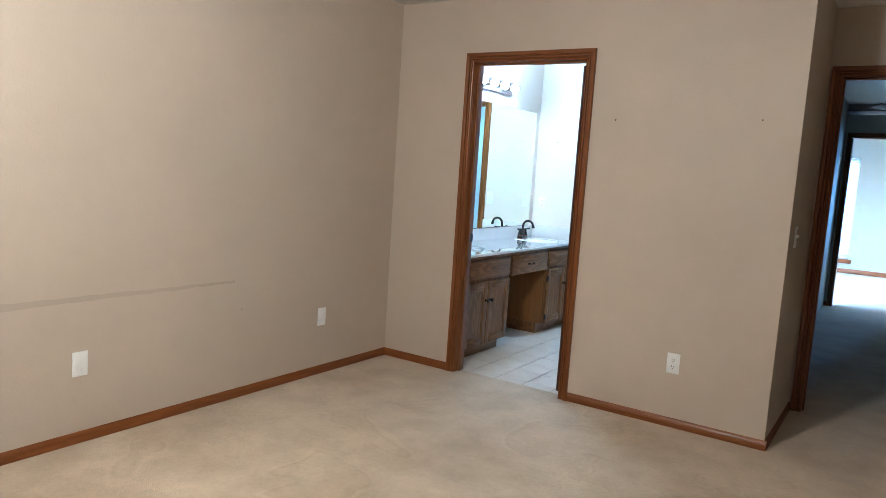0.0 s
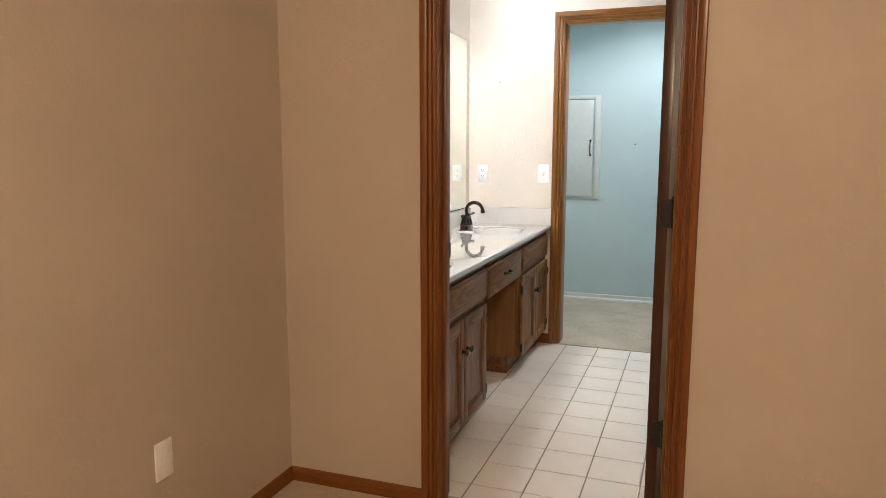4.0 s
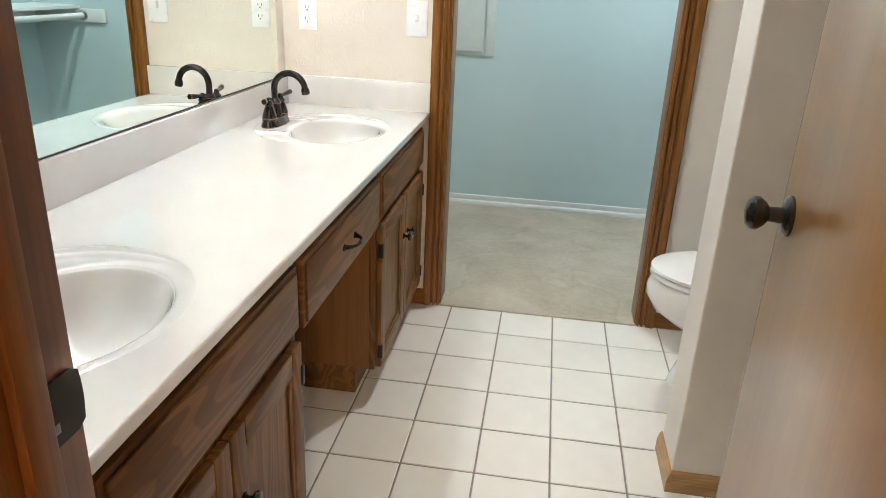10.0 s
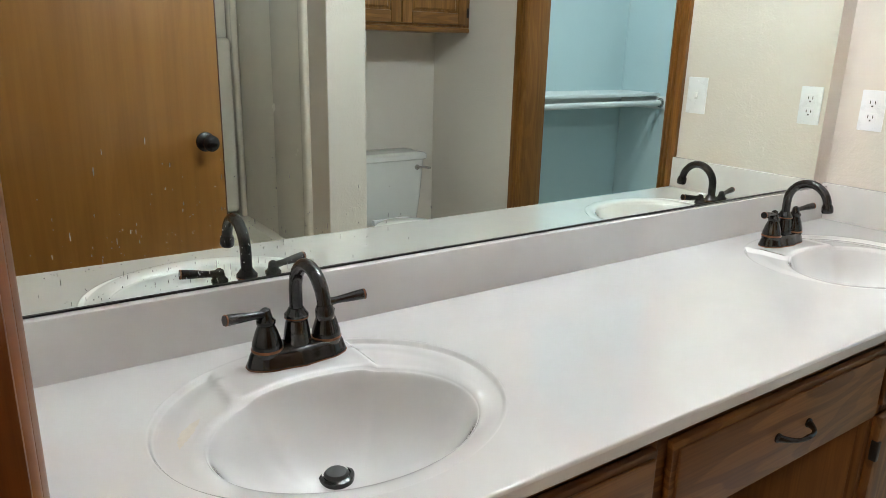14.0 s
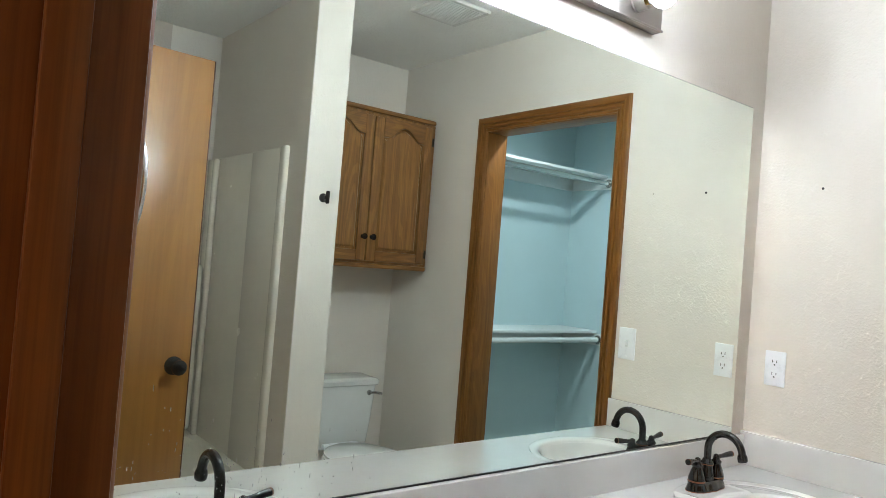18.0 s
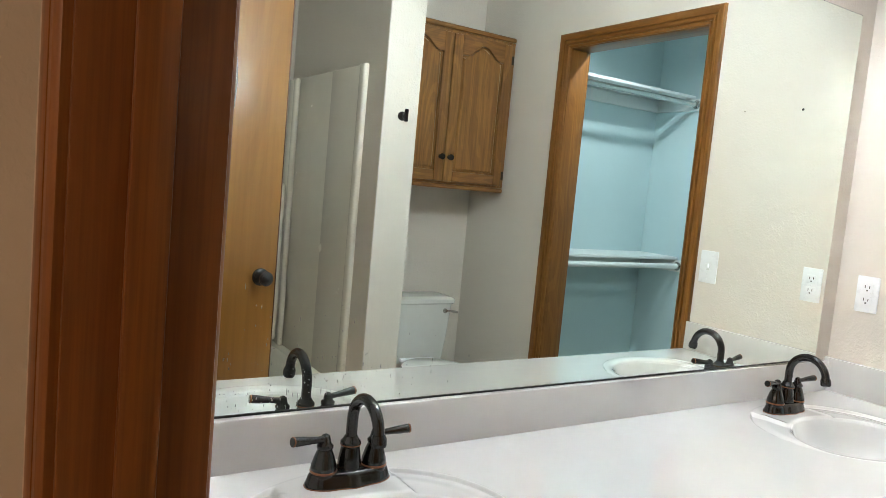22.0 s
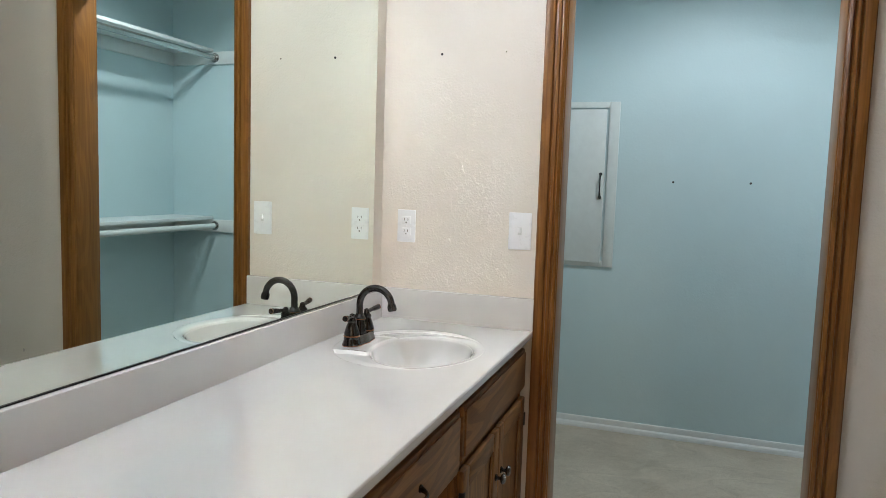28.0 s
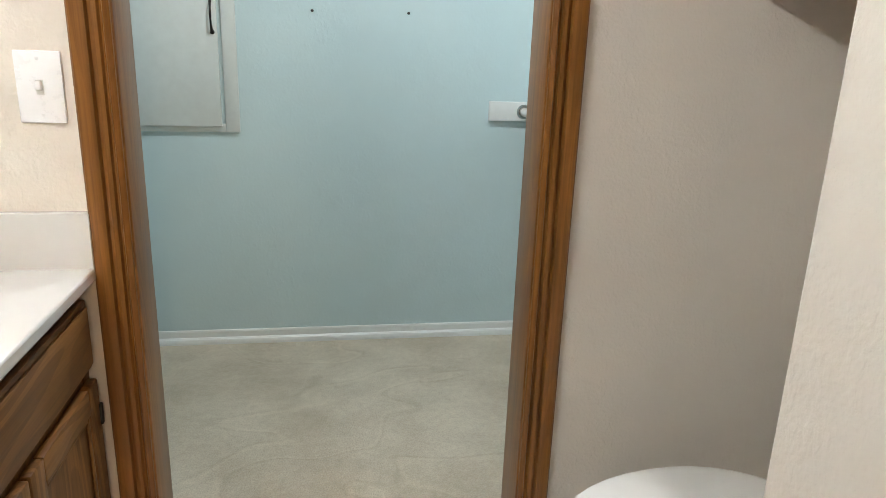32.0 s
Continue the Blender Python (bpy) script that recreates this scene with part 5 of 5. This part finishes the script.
s0 = part("slat", slat_bm, BLINDS, bl)
for q in range(1, 36):
    s = s0.copy()
    scene.collection.objects.link(s)
    s.location = (0, 0, 0.0465 * q)
fan = thing("ceiling_fan", (1.92, 2.0, H), "dark ceiling fan in the unlit hall room", "fan")
bm = bmesh.new()
lathe(bm, [(0.06, 0), (0.05, -0.05), (0.012, -0.06), (0.012, -0.20), (0.10, -0.22), (0.11, -0.30), (0.06, -0.33), (0.09, -0.37), (0.05, -0.42)], (1.92, 2.0, H), 'z', 22)
part("motor", bm, FAN, fan)
for q in range(5):
    bm = bx(((0.12, -0.065, -0.005), (0.62, 0.065, 0.005)), bevel=0.004)
    bmesh.ops.transform(bm, matrix=Matrix.Translation((1.92, 2.0, H - 0.25)) @ Matrix.Rotation(radians(72 * q + 20), 4, 'Z') @ Matrix.Rotation(radians(12), 4, 'X'), verts=bm.verts)
    part("blade", bm, FAN, fan)

# ---- tiled floor ----
P, G = 0.203, 0.0050
bm = bmesh.new()
box(bm, (XV - 0.1, YI - 0.032, -0.1), (XT + 0.1, -0.010, -0.0035))
floor = structure("floor_bath", bm, GROUT, "cream square ceramic tile floor with grey grout", "tile floor")


def tile_mesh(w, h):
    bm = bx(((0, 0, -0.004), (w, h, 0.0)), bevel=0.0022, seg=1)
    me = bpy.data.meshes.new("tile")
    bm.to_mesh(me)
    bm.free()
    me.materials.append(TILE)
    return me


shared = {}
XE, YE = 0.52, -0.011
for c in range(-6, 6):
    for r in range(0, 11):
        x0, x1 = c * P + G / 2, (c + 1) * P - G / 2
        ya, yb = 0.004 - (r + 1) * P + G / 2, 0.004 - r * P - G / 2
        xlim = XN if yb > PY1 else XE
        x0, x1, ya, yb = max(x0, XV), min(x1, xlim), max(ya, YI - 0.028), min(yb, YE)
        if x1 - x0 < 0.012 or yb - ya < 0.012:
            continue
        key = (round(x1 - x0, 4), round(yb - ya, 4))
        if key not in shared:
            shared[key] = tile_mesh(*key)
        t = new("tile", shared[key])
        t.location = (x0, ya, 0)
        t.parent = floor
